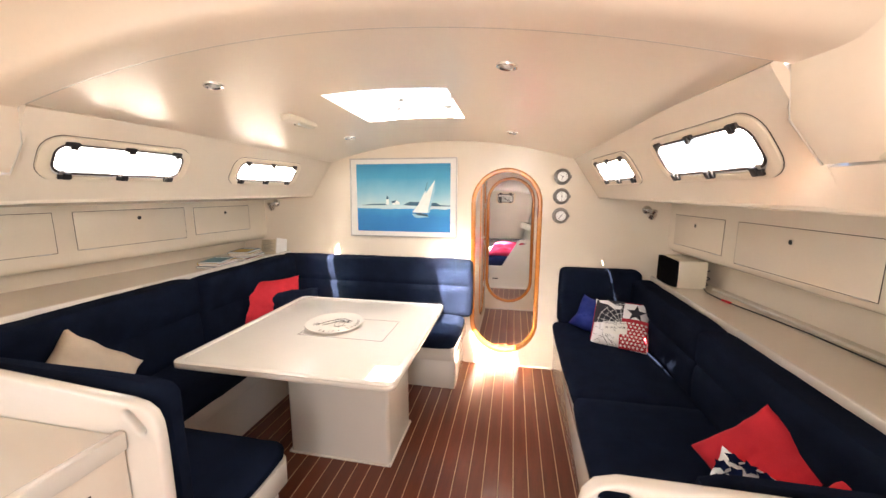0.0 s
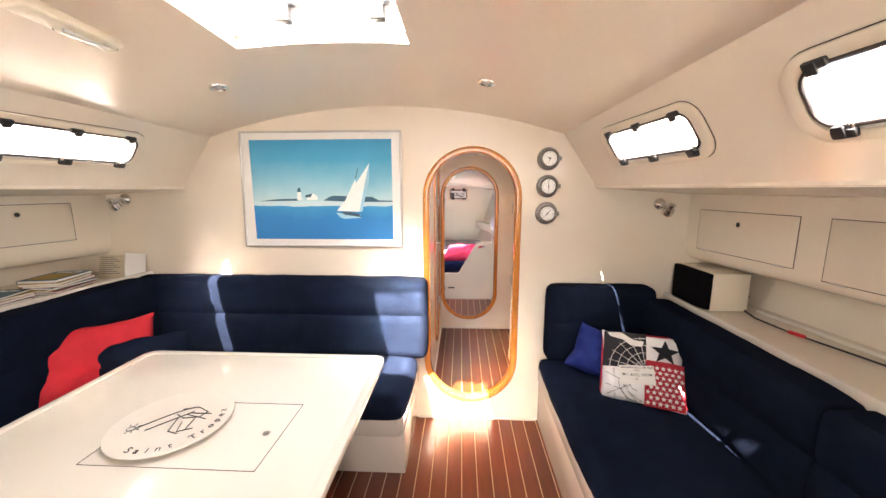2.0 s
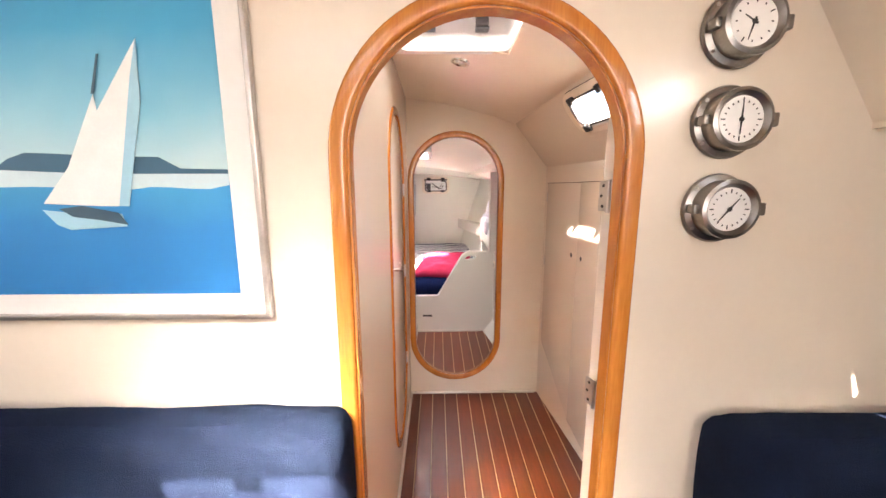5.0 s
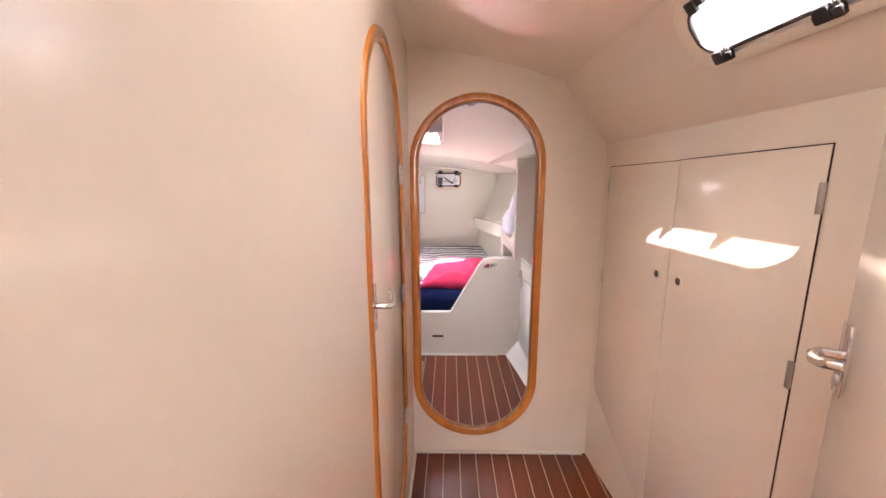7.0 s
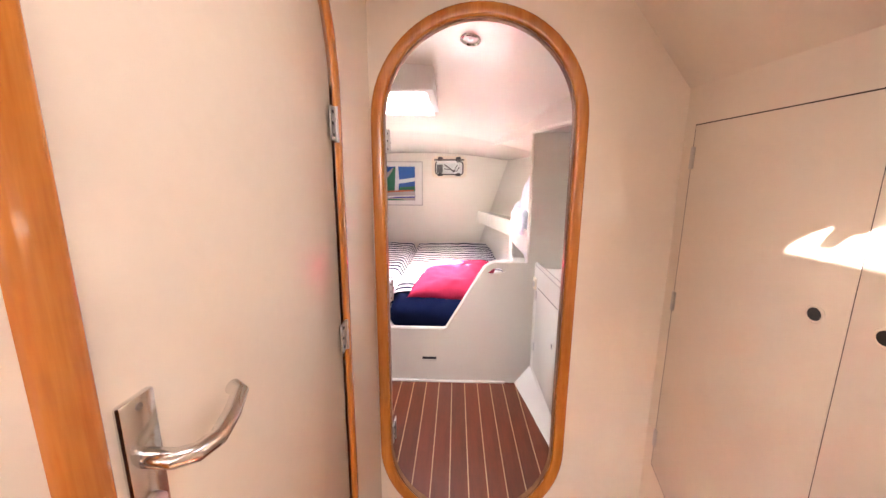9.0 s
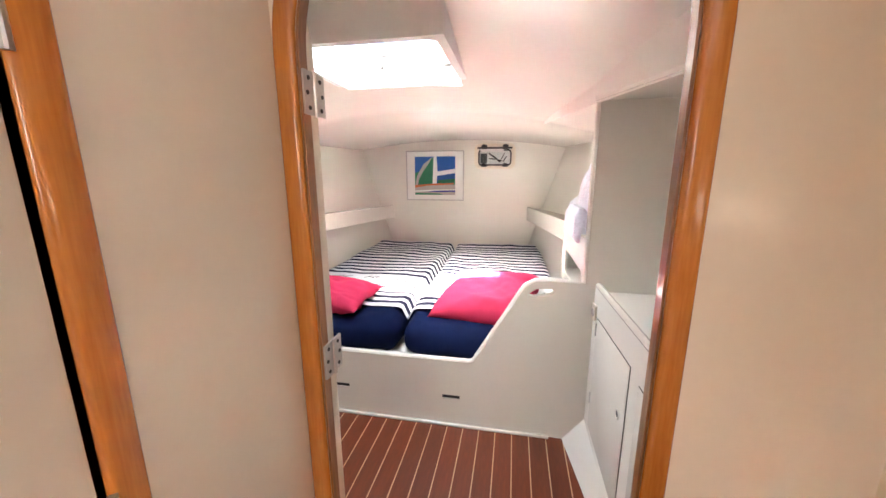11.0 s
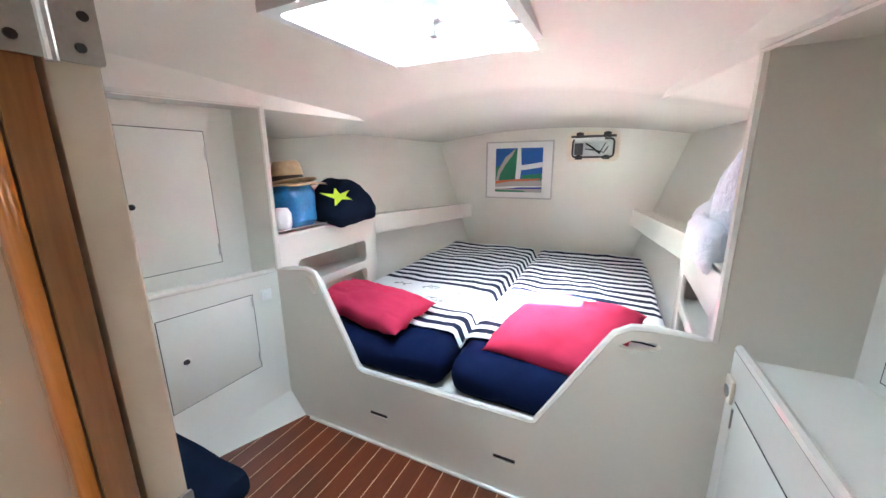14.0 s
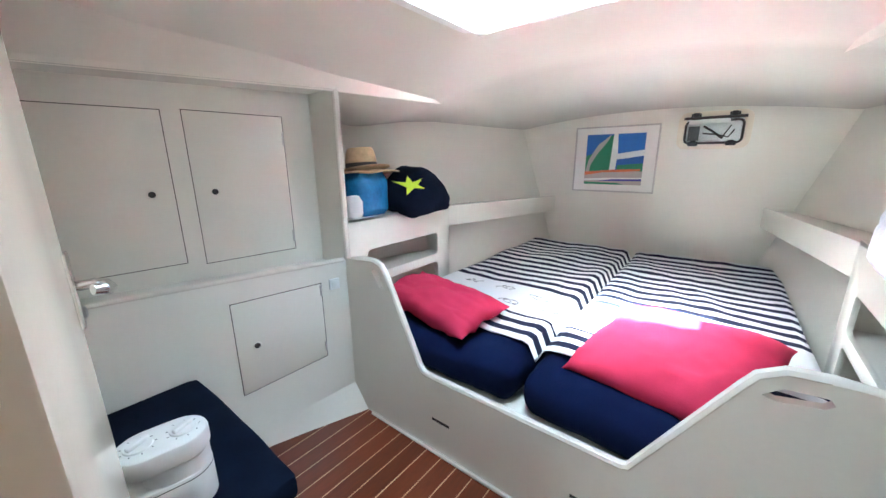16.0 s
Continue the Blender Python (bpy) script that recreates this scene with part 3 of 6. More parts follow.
# ---- doors and frames ----
def oval_frame(name, loop_in, grow, m, d, mat, parent=None, label=""):
    """A rounded timber ring round an oval opening."""
    n = len(loop_in)
    outer = []
    for i in range(n):
        a, b = loop_in[i - 1], loop_in[(i + 1) % n]
        t = Vector((b[0] - a[0], b[1] - a[1])).normalized()
        outer.append((loop_in[i][0] + t.y * grow, loop_in[i][1] - t.x * grow))
    return part(name, prism(outer, m, d, 0.008, [loop_in], 3), mat, parent, label)


def shrink(loop, k):
    out = []
    for i in range(len(loop)):
        a, b = loop[i - 1], loop[(i + 1) % len(loop)]
        t = Vector((b[0] - a[0], b[1] - a[1])).normalized()
        out.append((loop[i][0] - t.y * k, loop[i][1] + t.x * k))
    return out


for nm, loop, m0, dd in (("door_frame_1", DOOR, XZ(YA - 0.009), -0.058), ("door_frame_2", DOORB, XZ(YB - 0.009), -0.034), ("door_frame_3", DOORC, axes((-0.292, 0, 0), (0, 1, 0), (0, 0, 1)), -0.04)):
    f = oval_frame("trim_" + nm, loop, 0.037, m0, dd, HONEY)
    tagged(f, "honey-varnished oval wooden door surround", "door frame", "oval doorways", "structure")
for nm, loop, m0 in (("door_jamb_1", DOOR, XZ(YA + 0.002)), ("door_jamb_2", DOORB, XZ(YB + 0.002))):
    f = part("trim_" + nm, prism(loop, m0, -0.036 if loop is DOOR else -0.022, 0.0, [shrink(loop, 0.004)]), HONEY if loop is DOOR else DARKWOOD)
    tagged(f, "varnished lining inside the oval doorway", "door frame", "oval doorways", "structure")


def lever(parent, x, z, y0, s, flip=1):
    """Chrome plate and curved lever on a door face at y0 that looks along s."""
    h = part("door_handle", box(x - 0.017, x + 0.017, min(y0, y0 + s * 0.007), max(y0, y0 + s * 0.007), z - 0.052, z + 0.075, 0.003), CHROME, parent, "chrome handle plate")
    zl = z + 0.018
    path = [(x, y0, zl), (x, y0 + s * 0.030, zl), (x + flip * 0.010, y0 + s * 0.042, zl - 0.002), (x + flip * 0.032, y0 + s * 0.046, zl - 0.004), (x + flip * 0.060, y0 + s * 0.042, zl + 0.001), (x + flip * 0.083, y0 + s * 0.037, zl + 0.010), (x + flip * 0.088, y0 + s * 0.026, zl + 0.012)]
    part("lever", sweep(path, 0.0085, n=12), CHROME, h, "curved chrome lever")
    part("lock_rose", moved(lathe([(0.010, 0), (0.010, 0.004), (0.006, 0.006)], 14), Matrix.Translation((x, y0 + s * 0.006, z - 0.028)) @ pose(0, 0, 0, 90 if s < 0 else -90)), STEEL, h)
    for dz in (-0.044, 0.066):
        part("screw", moved(lathe([(0.0036, 0), (0.0032, 0.0015), (0.001, 0.0015)], 10), Matrix.Translation((x, y0 + s * 0.006, z + dz)) @ pose(0, 0, 0, 90 if s < 0 else -90)), STEEL, h)


def hinge(parent, m, name="hinge"):
    """Two-leaf butt hinge in the local xz plane of m, looking along -y."""
    h = part(name, join(moved(prism(rrect(-0.017, 0, 0.015, 0.034, 0.003, 2), XZ(0), 0.003), m), moved(prism(rrect(0.017, 0, 0.015, 0.034, 0.003, 2), XZ(0), 0.003), m)), STEEL, parent, "steel butt hinge with screws")
    part("pin", moved(lathe([(0.004, -0.036), (0.004, 0.036)], 10), m @ Matrix.Translation((0, -0.004, 0))), STEEL, h)
    for sx in (-1, 1):
        for k in (-1, 0, 1):
            part("screw", moved(lathe([(0.0038, 0), (0.0034, 0.0015), (0.001, 0.0015)], 10), m @ Matrix.Translation((sx * (0.018 + 0.005 * (k == 0)), -0.003, k * 0.023)) @ pose(0, 0, 0, 90)), BLACK, h)
    return h


def oval_door(name, m, label, both=True):
    """An oval leaf hinged on its local z axis; it spreads along +x, handle near the free edge."""
    d = thing(name, m, label, "door", kind="structure")
    leaf = stadium(0.279, 0.9945, 0.272, 0.825, 14)
    part("leaf", prism(leaf, axes((0, 0.017, 0), (1, 0, 0), (0, 0, 1)), 0.034, 0.003), PAINT, d)
    lever(d, 0.52, 1.13, -0.017, -1, -1)
    if both:
        lever(d, 0.52, 1.13, 0.017, 1, -1)
    return d


d1 = oval_door("door_1", pose(0.287, 3.672, 0, 0, 0, 57), "cream oval door standing open into the passage")
d2 = oval_door("door_2", Matrix.Translation((-0.262, 5.329, -0.02)) @ pose(0, 0, 0, 0, 0, 173.6), "cream oval door folded back against the cabin bulkhead", False)
d3 = thing("door_3", (0, 0, 0), "closed cream oval door in the passage wall", "door", kind="structure")
part("leaf", prism(shrink(DOORC, 0.004), axes((-0.304, 0, 0), (0, 1, 0), (0, 0, 1)), -0.03, 0.003), PAINT, d3)
holder = thing("tmp", pose(-0.304, 4.375, -0.02, 0, 0, 90), "", "")
lever(holder, 0.045, 1.13, 0.0, -1, 1)
for o in list(holder.children_recursive):
    o.data.transform(holder.matrix_world)
    if o.parent == holder:
        o.parent = d3
bpy.data.objects.remove(holder)
for z in (1.47, 1.0, 0.45):
    hinge(d3, pose(-0.298, 4.95, z, 0, 0, 90), "hinge")
for z in (1.47, 0.995, 0.47):
    hinge(d2, d2.matrix_world.inverted() @ pose(-0.2545, 5.312, z, 0, 0, 90), "hinge")
for z in (1.47, 0.99, 0.45):
    hinge(d1, d1.matrix_world.inverted() @ pose(0.282, 3.66, z, 0, 0, -75), "hinge")


# ---- flush locker doors ----
def locker(m, w, h, hole, mat, hinges=(), label="cream flush locker door with a finger hole", outline=None, group="flush locker doors", slide=0.0):
    """A flush door in the local uv plane of m, facing +w."""
    o = thing("locker_door", m, label, "locker door", group)
    loop = outline or [(0, 0), (w, 0), (w, h), (0, h)]
    cu, cv = sum(p[0] for p in loop) / len(loop), sum(p[1] for p in loop) / len(loop)
    grow = [(cu + (u - cu) * (1 + 0.003 / abs(u - cu)) if abs(u - cu) > 1e-6 else u, cv + (v - cv) * (1 + 0.003 / abs(v - cv)) if abs(v - cv) > 1e-6 else v) for u, v in loop]
    part("seam", prism(grow, Matrix.Identity(4), 0.0012), SEAM, o, "dark gap round the door")
    part("panel", prism(loop, Matrix.Identity(4), 0.0026, 0.0006), mat, o)
    if hole:
        part("finger_hole", moved(lathe([(0.013, 0), (0.013, 0.0055), (0.001, 0.0056)], 18), Matrix.Translation((hole[0], hole[1], 0))), BLACK, o, "round finger hole")
        part("hole_rim", moved(sweep([(0.0155 * math.cos(a), 0.0155 * math.sin(a), 0.0045) for a in [2 * math.pi * k / 18 for k in range(18)]], 0.003, True, 6), Matrix.Translation((hole[0], hole[1], 0))), mat, o)
    for (u, v, lu, lv) in hinges:
        part("hinge", prism(rrect(u, v, lu, lv, 0.002, 2), Matrix.Identity(4), 0.0075, 0.001), STEEL, o, "small steel hinge")
    return o


def plane_at(p, q, up=(0, 0, 1)):
    return axes(p, Vector(q) - Vector(p), up)


lx = lambda y: 1.35 + 0.10 * (3.6 - y)
for (ya, yb, za, zb) in ((3.50, 2.925, 1.245, 1.475), (2.80, 1.98, 1.22, 1.475), (1.87, 1.15, 1.22, 1.475)):
    w = (Vector((lx(ya), ya)) - Vector((lx(yb), yb))).length
    m = axes((lx(ya) - 0.001, ya, za), (lx(yb) - lx(ya), yb - ya, 0), (0, 0, 1))
    locker(m, w, zb - za, (w * 0.47, (zb - za) * 0.72), PAINT, [(0.06, -0.002, 0.03, 0.004), (w - 0.06, -0.002, 0.03, 0.004)])
lp = lambda y: mirror(1.33 + 0.17 * (3.6 - y))
for (ya, yb, za, zb) in ((3.40, 2.87, 1.29, 1.515), (2.79, 2.10, 1.275, 1.52), (2.0, 1.25, 1.27, 1.52)):
    w = (Vector((lp(ya), ya)) - Vector((lp(yb), yb))).length
    m = axes((lp(yb) + 0.001, yb, za), (lp(ya) - lp(yb), ya - yb, 0), (0, 0, 1))
    locker(m, w, zb - za, (w * 0.53, (zb - za) * 0.76), PAINT, [(0.06, -0.002, 0.03, 0.004), (w - 0.06, -0.002, 0.03, 0.004)])


# ---- windows ----
def window(m, a, b, lo, hi, r, s, name, shade=1):
    """Framed opening port on the coaming: flange, gasket, glass, latches. m: plane of the coaming; s: side."""
    d = -1 if s < 0 else 1
    o = thing(name, m, "cream-framed opening deckhouse window with black latches", "window", "deckhouse windows", "structure")
    cu, cv, hw, hh = (a + b) / 2, (lo + hi) / 2, (b - a) / 2, (hi - lo) / 2
    I = Matrix.Identity(4)
    part("window_frame", prism(rrect(cu + 0.004, cv + 0.004, hw + 0.042, hh + 0.028, r + 0.026, 7), I, d * 0.012, 0.004, [rrect(cu, cv, hw - 0.002, hh - 0.002, r, 7)]), IVORY, o, "cream window flange")
    part("gasket", sweep([(u, v, d * 0.008) for u, v in rrect(cu, cv + 0.005, hw - 0.008, hh - 0.012, r - 0.006, 7)], 0.0055, True, 8), RUBBER, o, "dark rubber gasket")
    part("sealant", sweep([(u, v, d * 0.0015) for u, v in rrect(cu + 0.004, cv + 0.004, hw + 0.043, hh + 0.029, r + 0.027, 7)], 0.0013, True, 6), SEAM, o, "thin dark sealant line")
    part("inner_rim", prism(rrect(cu, cv, hw - 0.001, hh - 0.001, r, 7), Matrix.Translation((0, 0, -d * 0.027)), d * 0.030, 0, [rrect(cu, cv + 0.005, hw - 0.007, hh - 0.011, r - 0.006, 7)]), WHITEPL, o, "white inner rim of the port")
    g = part("pane", prism(rrect(cu, cv, hw - 0.002, hh - 0.002, r, 7), Matrix.Translation((0, 0, -d * 0.033)), d * 0.005), GLASS, o, "salt-streaked clear pane")
    g.visible_shadow = False
    for row, v in ((1, hi - 0.002), (-1, lo + 0.002)):
        for t in (0.10, 0.5, 0.90):
            u = a + (b - a) * t
            lt = part("latch", join(prism(rrect(u, v, 0.026, 0.011, 0.004, 2), Matrix.Translation((0, 0, d * 0.008)), d * 0.014, 0.003), prism(rrect(u - 0.006, v - row * 0.006, 0.014, 0.016, 0.004, 2), Matrix.Translation((0, 0, d * 0.014)), d * 0.012, 0.003)), BLACK, o, "black plastic latch")
            if row < 0:
                part("catch", join(*[box(u + 0.004 + k * 0.007, u + 0.007 + k * 0.007, v + 0.004, v + 0.030, min(d * 0.010, d * 0.016), max(d * 0.010, d * 0.016)) for k in range(3)]), STEEL, lt, "ribbed grey catch")
    return o


for k, (mm, s, nm) in enumerate(((mR, 1, "window_1"), (mR, 1, "window_2"), (mL, -1, "window_3"), (mL, -1, "window_4"))):
    window(mm, *(WINS if s > 0 else WINL)[k % 2], s, nm)
window(mC, 0.69, 1.27, 0.19, 0.345, 0.06, 1, "window_5")

# ---- hatches ----
def hatch(name, x0, x1, y0, y1, zfun, label, rise=0.10, straps=True, mat=None):
    o = thing(name, (0, 0, 0), label, "hatch", "deck hatches", "structure")
    zt = max(zfun(x0, y0), zfun(x1, y1), zfun(x0, y1), zfun(x1, y0), zfun((x0 + x1) / 2, y0)) + rise
    cx, cy = (x0 + x1) / 2, (y0 + y1) / 2
    outer, inner = [(x0 - 0.03, y0 - 0.03), (x1 + 0.03, y0 - 0.03), (x1 + 0.03, y1 + 0.03), (x0 - 0.03, y1 + 0.03)], rrect(cx, cy, (x1 - x0) / 2 - 0.004, (y1 - y0) / 2 - 0.004, 0.035, 5)
    zl = min(zfun(x, y) for x in (x0, x1) for y in (y0, y1)) + 0.012 if not straps else zt - rise + 0.008
    part("upstand", prism(outer, Matrix.Translation((0, 0, zt)), zl - zt, 0.0, [inner]), WHITEPL, o, "white hatch upstand")
    part("hatch_frame", prism([(cx + (x - cx) * 1.03, cy + (y - cy) * 1.03) for x, y in outer], Matrix.Translation((0, 0, zt + 0.001)), 0.03, 0.0, [rrect(cx, cy, (x1 - x0) / 2 - 0.03, (y1 - y0) / 2 - 0.03, 0.03, 5)]), WHITEPL, o, "white hatch frame")
    g = part("pane", prism(rrect(cx, cy, (x1 - x0) / 2 - 0.025, (y1 - y0) / 2 - 0.025, 0.03, 5), Matrix.Translation((0, 0, zt + 0.018)), 0.01), mat or ACRYLIC, o, "hatch pane clouded to keep the sun out" if mat else "clear acrylic hatch pane")
    g.visible_shadow = bool(mat)
    for sx in ((-0.12, 0.22) if mat is None else (-0.1, 0.1)):
        hx_ = cx + sx
        c = part("catch", join(box(hx_ - 0.022, hx_ + 0.022, y1 - 0.055, y1 - 0.03, zt - 0.055, zt + 0.02, 0.004), *[box(hx_ - 0.024, hx_ + 0.024, y1 - 0.057, y1 - 0.030, zt - 0.045 + 0.012 * q, zt - 0.041 + 0.012 * q) for q in range(4)]), CATCH, o, "ribbed white hatch catch, greyed for its shade")
        # black block added for the dark underside of the catch
        part("catch_foot", box(hx_ - 0.026, hx_ + 0.026, y1 - 0.060, y1 - 0.026, zt - 0.066, zt - 0.054, 0.003), BLACK, c, "black block for the catch's dark bottom")
        part("knob", moved(lathe([(0.009, 0), (0.015, 0.004), (0.015, 0.02), (0.012, 0.025)], 16), Matrix.Translation((hx_ + 0.022, y1 - 0.045, zt + 0.0)) @ pose(0, 0, 0, 0, 90, 0)), CATCH, c, "knob greyed like the catch")
        if straps:
            # straps drawn as tinted glass over the pane, casting no shadow
            q = part("tinted_pane_strip", prism(rrect(hx_ - 0.045, cy - 0.02, 0.016, 0.20, 0.015, 4), Matrix.Translation((0, 0, zt + 0.031)), 0.004), BLUEGL, o, "blue hatch strap drawn as tinted glass")
            q.visible_shadow = False
    return zt


zt1 = hatch("hatch_1", *HATCH, saloon_z, "white-framed deck hatch letting in sunlight")
zt2 = hatch("hatch_2", *BH, bow_z, "white-framed deck hatch over the cabin", rise=0.025, straps=False)
zt3 = hatch("hatch_3", *PH, passage_z, "white-framed opal hatch over the passage", rise=0.05, straps=False, mat=OPAL)


# ---- saloon table ----
tb = thing("table", (-1.03, 2.30, 0), "glossy white gelcoat saloon table on a broad pedestal", "table")
part("tabletop", prism(rrect(0, 0, 0.60, 0.605, 0.055, 6), Matrix.Translation((0, 0, 0.765)), 0.028, 0.010, seg=3), GELCOAT, tb)
part("fiddle", prism(rrect(0, 0, 0.60, 0.605, 0.055, 6), Matrix.Translation((0, 0, 0.7925)), 0.006, 0.0025, [rrect(0, 0, 0.565, 0.57, 0.04, 6)]), GELCOAT, tb, "low raised rim of the tabletop")
part("pedestal", prism(rrect(0.072, 0.062, 0.333, 0.218, 0.025, 4), Matrix.Translation((0, 0, 0.0)), 0.765), GELCOAT, tb, "square white pedestal")
part("foot_flange", prism(rrect(0.072, 0.062, 0.345, 0.230, 0.012, 3), Matrix.Translation((0, 0, 0.0)), 0.008, 0.002), GELCOAT, tb)
for sx in (-0.335, 0.335):
    for sy in (-0.22, 0.22):
        part("bolt", moved(lathe([(0.006, 0), (0.006, 0.003), (0.003, 0.005)], 10), Matrix.Translation((0.072 + sx, 0.062 + sy, 0.007))), STEEL, tb)
lid = part("lid", prism([(-0.173, -0.138), (0.371, -0.138), (0.371, 0.192), (-0.173, 0.192)], Matrix.Translation((0, 0, 0.7925)), 0.0014, 0, [[(-0.171, -0.136), (0.369, -0.136), (0.369, 0.190), (-0.171, 0.190)]]), SEAM, tb, "thin seam of the bottle locker lid")
part("pull_ring", moved(lathe([(0.012, 0), (0.012, 0.0016), (0.002, 0.0018)], 18), Matrix.Translation((0.316, 0.027, 0.7925))), STEEL, lid)

# ---- settees ----
def settee(name, label):
    return thing(name, (0, 0, 0), label, "settee", "saloon settees")


def block(x0, x1, y0, y1, z0, z1, seed, r=0.045, puff=0.012, wr=0.006, shape=None, cell=0.045):
    return moved(soft(x1 - x0, y1 - y0, z1 - z0, r, cell, puff, wr, seed, shape), Matrix.Translation(((x0 + x1) / 2, (y0 + y1) / 2, z0)))


sR = settee("settee", "white settee base along the starboard side")
part("base", prism([(0.47, 1.06), (1.25, 1.06), (1.25, 3.598), (0.47, 3.598)], Matrix.Translation((0, 0, 0)), 0.37, 0.004), GELCOAT, sR)
part("rim", prism([(0.462, 1.06), (1.25, 1.06), (1.25, 3.597), (0.462, 3.597)], Matrix.Translation((0, 0, 0.30)), 0.115, 0.006), GELCOAT, sR, "white raised front rim")
sB = settee("settee", "white settee base along the forward bulkhead")
part("base", prism([(-1.70, 3.07), (-0.375, 3.07), (-0.375, 3.597), (-1.70, 3.597)], Matrix.Translation((0, 0, 0)), 0.30, 0.008), GELCOAT, sB)
part("rim", prism([(-1.70, 2.99), (-0.40, 2.99), (-0.372, 3.02), (-0.352, 3.597), (-1.70, 3.597)], Matrix.Translation((0, 0, 0.285)), 0.12, 0.012), GELCOAT, sB, "white overhanging seat rim")
sL = settee("settee", "white settee base along the port side")
part("base", prism([(-2.25, 1.1), (-1.705, 1.1), (-1.705, 3.59), (-2.25, 3.59)], Matrix.Translation((0, 0, 0)), 0.37, 0.006), GELCOAT, sL)
part("rim", prism([(-2.25, 1.64), (-1.69, 1.64), (-1.69, 3.0), (-2.25, 3.0)], Matrix.Translation((0, 0, 0.30)), 0.11, 0.008), GELCOAT, sL, "white seat rim")
sN = settee("settee", "white bench base behind the galley partition")
part("base", prism([(-1.70, 1.10), (-0.99, 1.10), (-0.99, 1.62), (-1.70, 1.62)], Matrix.Translation((0, 0, 0)), 0.30, 0.008), GELCOAT, sN)
part("rim", prism([(-1.70, 1.10), (-0.955, 1.10), (-0.94, 1.62), (-0.97, 1.665), (-1.70, 1.665)], Matrix.Translation((0, 0, 0.29)), 0.12, 0.012), GELCOAT, sN, "white seat rim with a rounded corner")


def cushion(label, *blocks):
    (x0, x1, y0, y1, z0, z1) = blocks[0][:6]
    c = Vector(((x0 + x1) / 2, (y0 + y1) / 2, z0))
    o = thing("cushion", c, label, "cushion", "navy settee cushions")
    kw = dict(zip(("r", "puff", "wr"), blocks[0][7:]))
    seam = None
    if len(blocks) > 1:
        top = blocks[1][5]
        joint = (z1 + blocks[1][4]) / 2 - (z0 + top) / 2
        thin = 0 if x1 - x0 < y1 - y0 else 1

        def seam(q):
            """A stitched seam pulled in across the cushion's face."""
            g = 1 - 0.17 * math.exp(-((q.z - joint) / 0.017) ** 2) + 0.04 * math.sin(math.pi * min(1, abs(q.z - joint) / 0.2))
            return (q.x * g, q.y, q.z) if thin == 0 else (q.x, q.y * g, q.z)
        z1, kw = top, dict(r=0.04, puff=0.006, wr=0.005, cell=0.028)
    part("pad", moved(block(x0, x1, y0, y1, z0, z1, blocks[0][6], shape=seam, **kw), Matrix.Translation(-c)), NAVY, o)


SEATL = "navy upholstered seat cushion on the settee"
BACKL = "navy upholstered backrest cushion with a stitched middle seam"
cushion(SEATL, (0.44, 1.12, 2.28, 3.53, 0.412, 0.512, 1.0))
cushion(SEATL, (0.435, 1.12, 1.12, 2.295, 0.412, 0.518, 2.0))
cushion(BACKL, (1.06, 1.235, 2.36, 3.52, 0.505, 0.735, 3.0), (1.075, 1.245, 2.36, 3.52, 0.725, 0.925, 3.5))
cushion(BACKL, (1.06, 1.235, 1.12, 2.375, 0.505, 0.735, 4.0), (1.075, 1.245, 1.12, 2.375, 0.725, 0.925, 4.5))
cushion(BACKL, (0.485, 1.14, 3.455, 3.595, 0.50, 0.775, 5.0), (0.485, 1.14, 3.465, 3.595, 0.765, 0.995, 5.5))
cushion(SEATL, (-2.14, -0.355, 2.935, 3.53, 0.405, 0.508, 6.0))
cushion(BACKL, (-2.22, -0.285, 3.46, 3.592, 0.50, 0.795, 7.0), (-2.24, -0.285, 3.47, 3.592, 0.785, 1.03, 7.5))
cushion(SEATL, (-2.20, -1.645, 2.265, 2.945, 0.405, 0.505, 8.0))
cushion(SEATL, (-2.20, -1.645, 1.12, 2.285, 0.405, 0.505, 9.0))
cushion(BACKL, (-2.24, -2.06, 2.39, 3.49, 0.50, 0.79, 10.0), (-2.25, -2.07, 2.39, 3.49, 0.78, 1.03, 10.5))
cushion(BACKL, (-2.32, -2.12, 1.18, 2.43, 0.50, 0.79, 11.0), (-2.34, -2.13, 1.18, 2.43, 0.78, 1.03, 11.5))
cushion(SEATL, (-1.64, -0.945, 1.17, 1.655, 0.405, 0.502, 12.0))
cushion("navy rounded backrest of the bench against the galley partition", (-2.30, -0.925, 1.062, 1.165, 0.49, 1.085, 13.0, 0.05, 0.01, 0.003))
cushion("navy rounded backrest against the white partition", (0.49, 1.22, 1.062, 1.13, 0.50, 1.03, 14.0, 0.05, 0.008, 0.003))

# ---- galley partition and counter, starboard partition ----
def partition(name, loop, grip, y0, label):
    o = thing(name, (0, 0, 0), label, "partition")
    part("panel", prism(loop, XZ(y0), 0.036, 0.012, [grip], 3), GELCOAT, o)
    return o


grip_slot = [(-0.963 + (u * 0.707 + v * 0.707), 1.012 + (-u * 0.707 + v * 0.707)) for u, v in stadium(0, 0, 0.040, 0.0135, 6)]
partition("galley_partition", [(-2.4, 0), (-0.885, 0), (-0.885, 0.95), (-0.89, 1.01), (-0.905, 1.045), (-0.935, 1.066), (-0.985, 1.076), (-2.4, 1.165)], grip_slot, 1.058, "white galley partition with a slotted hand grip")
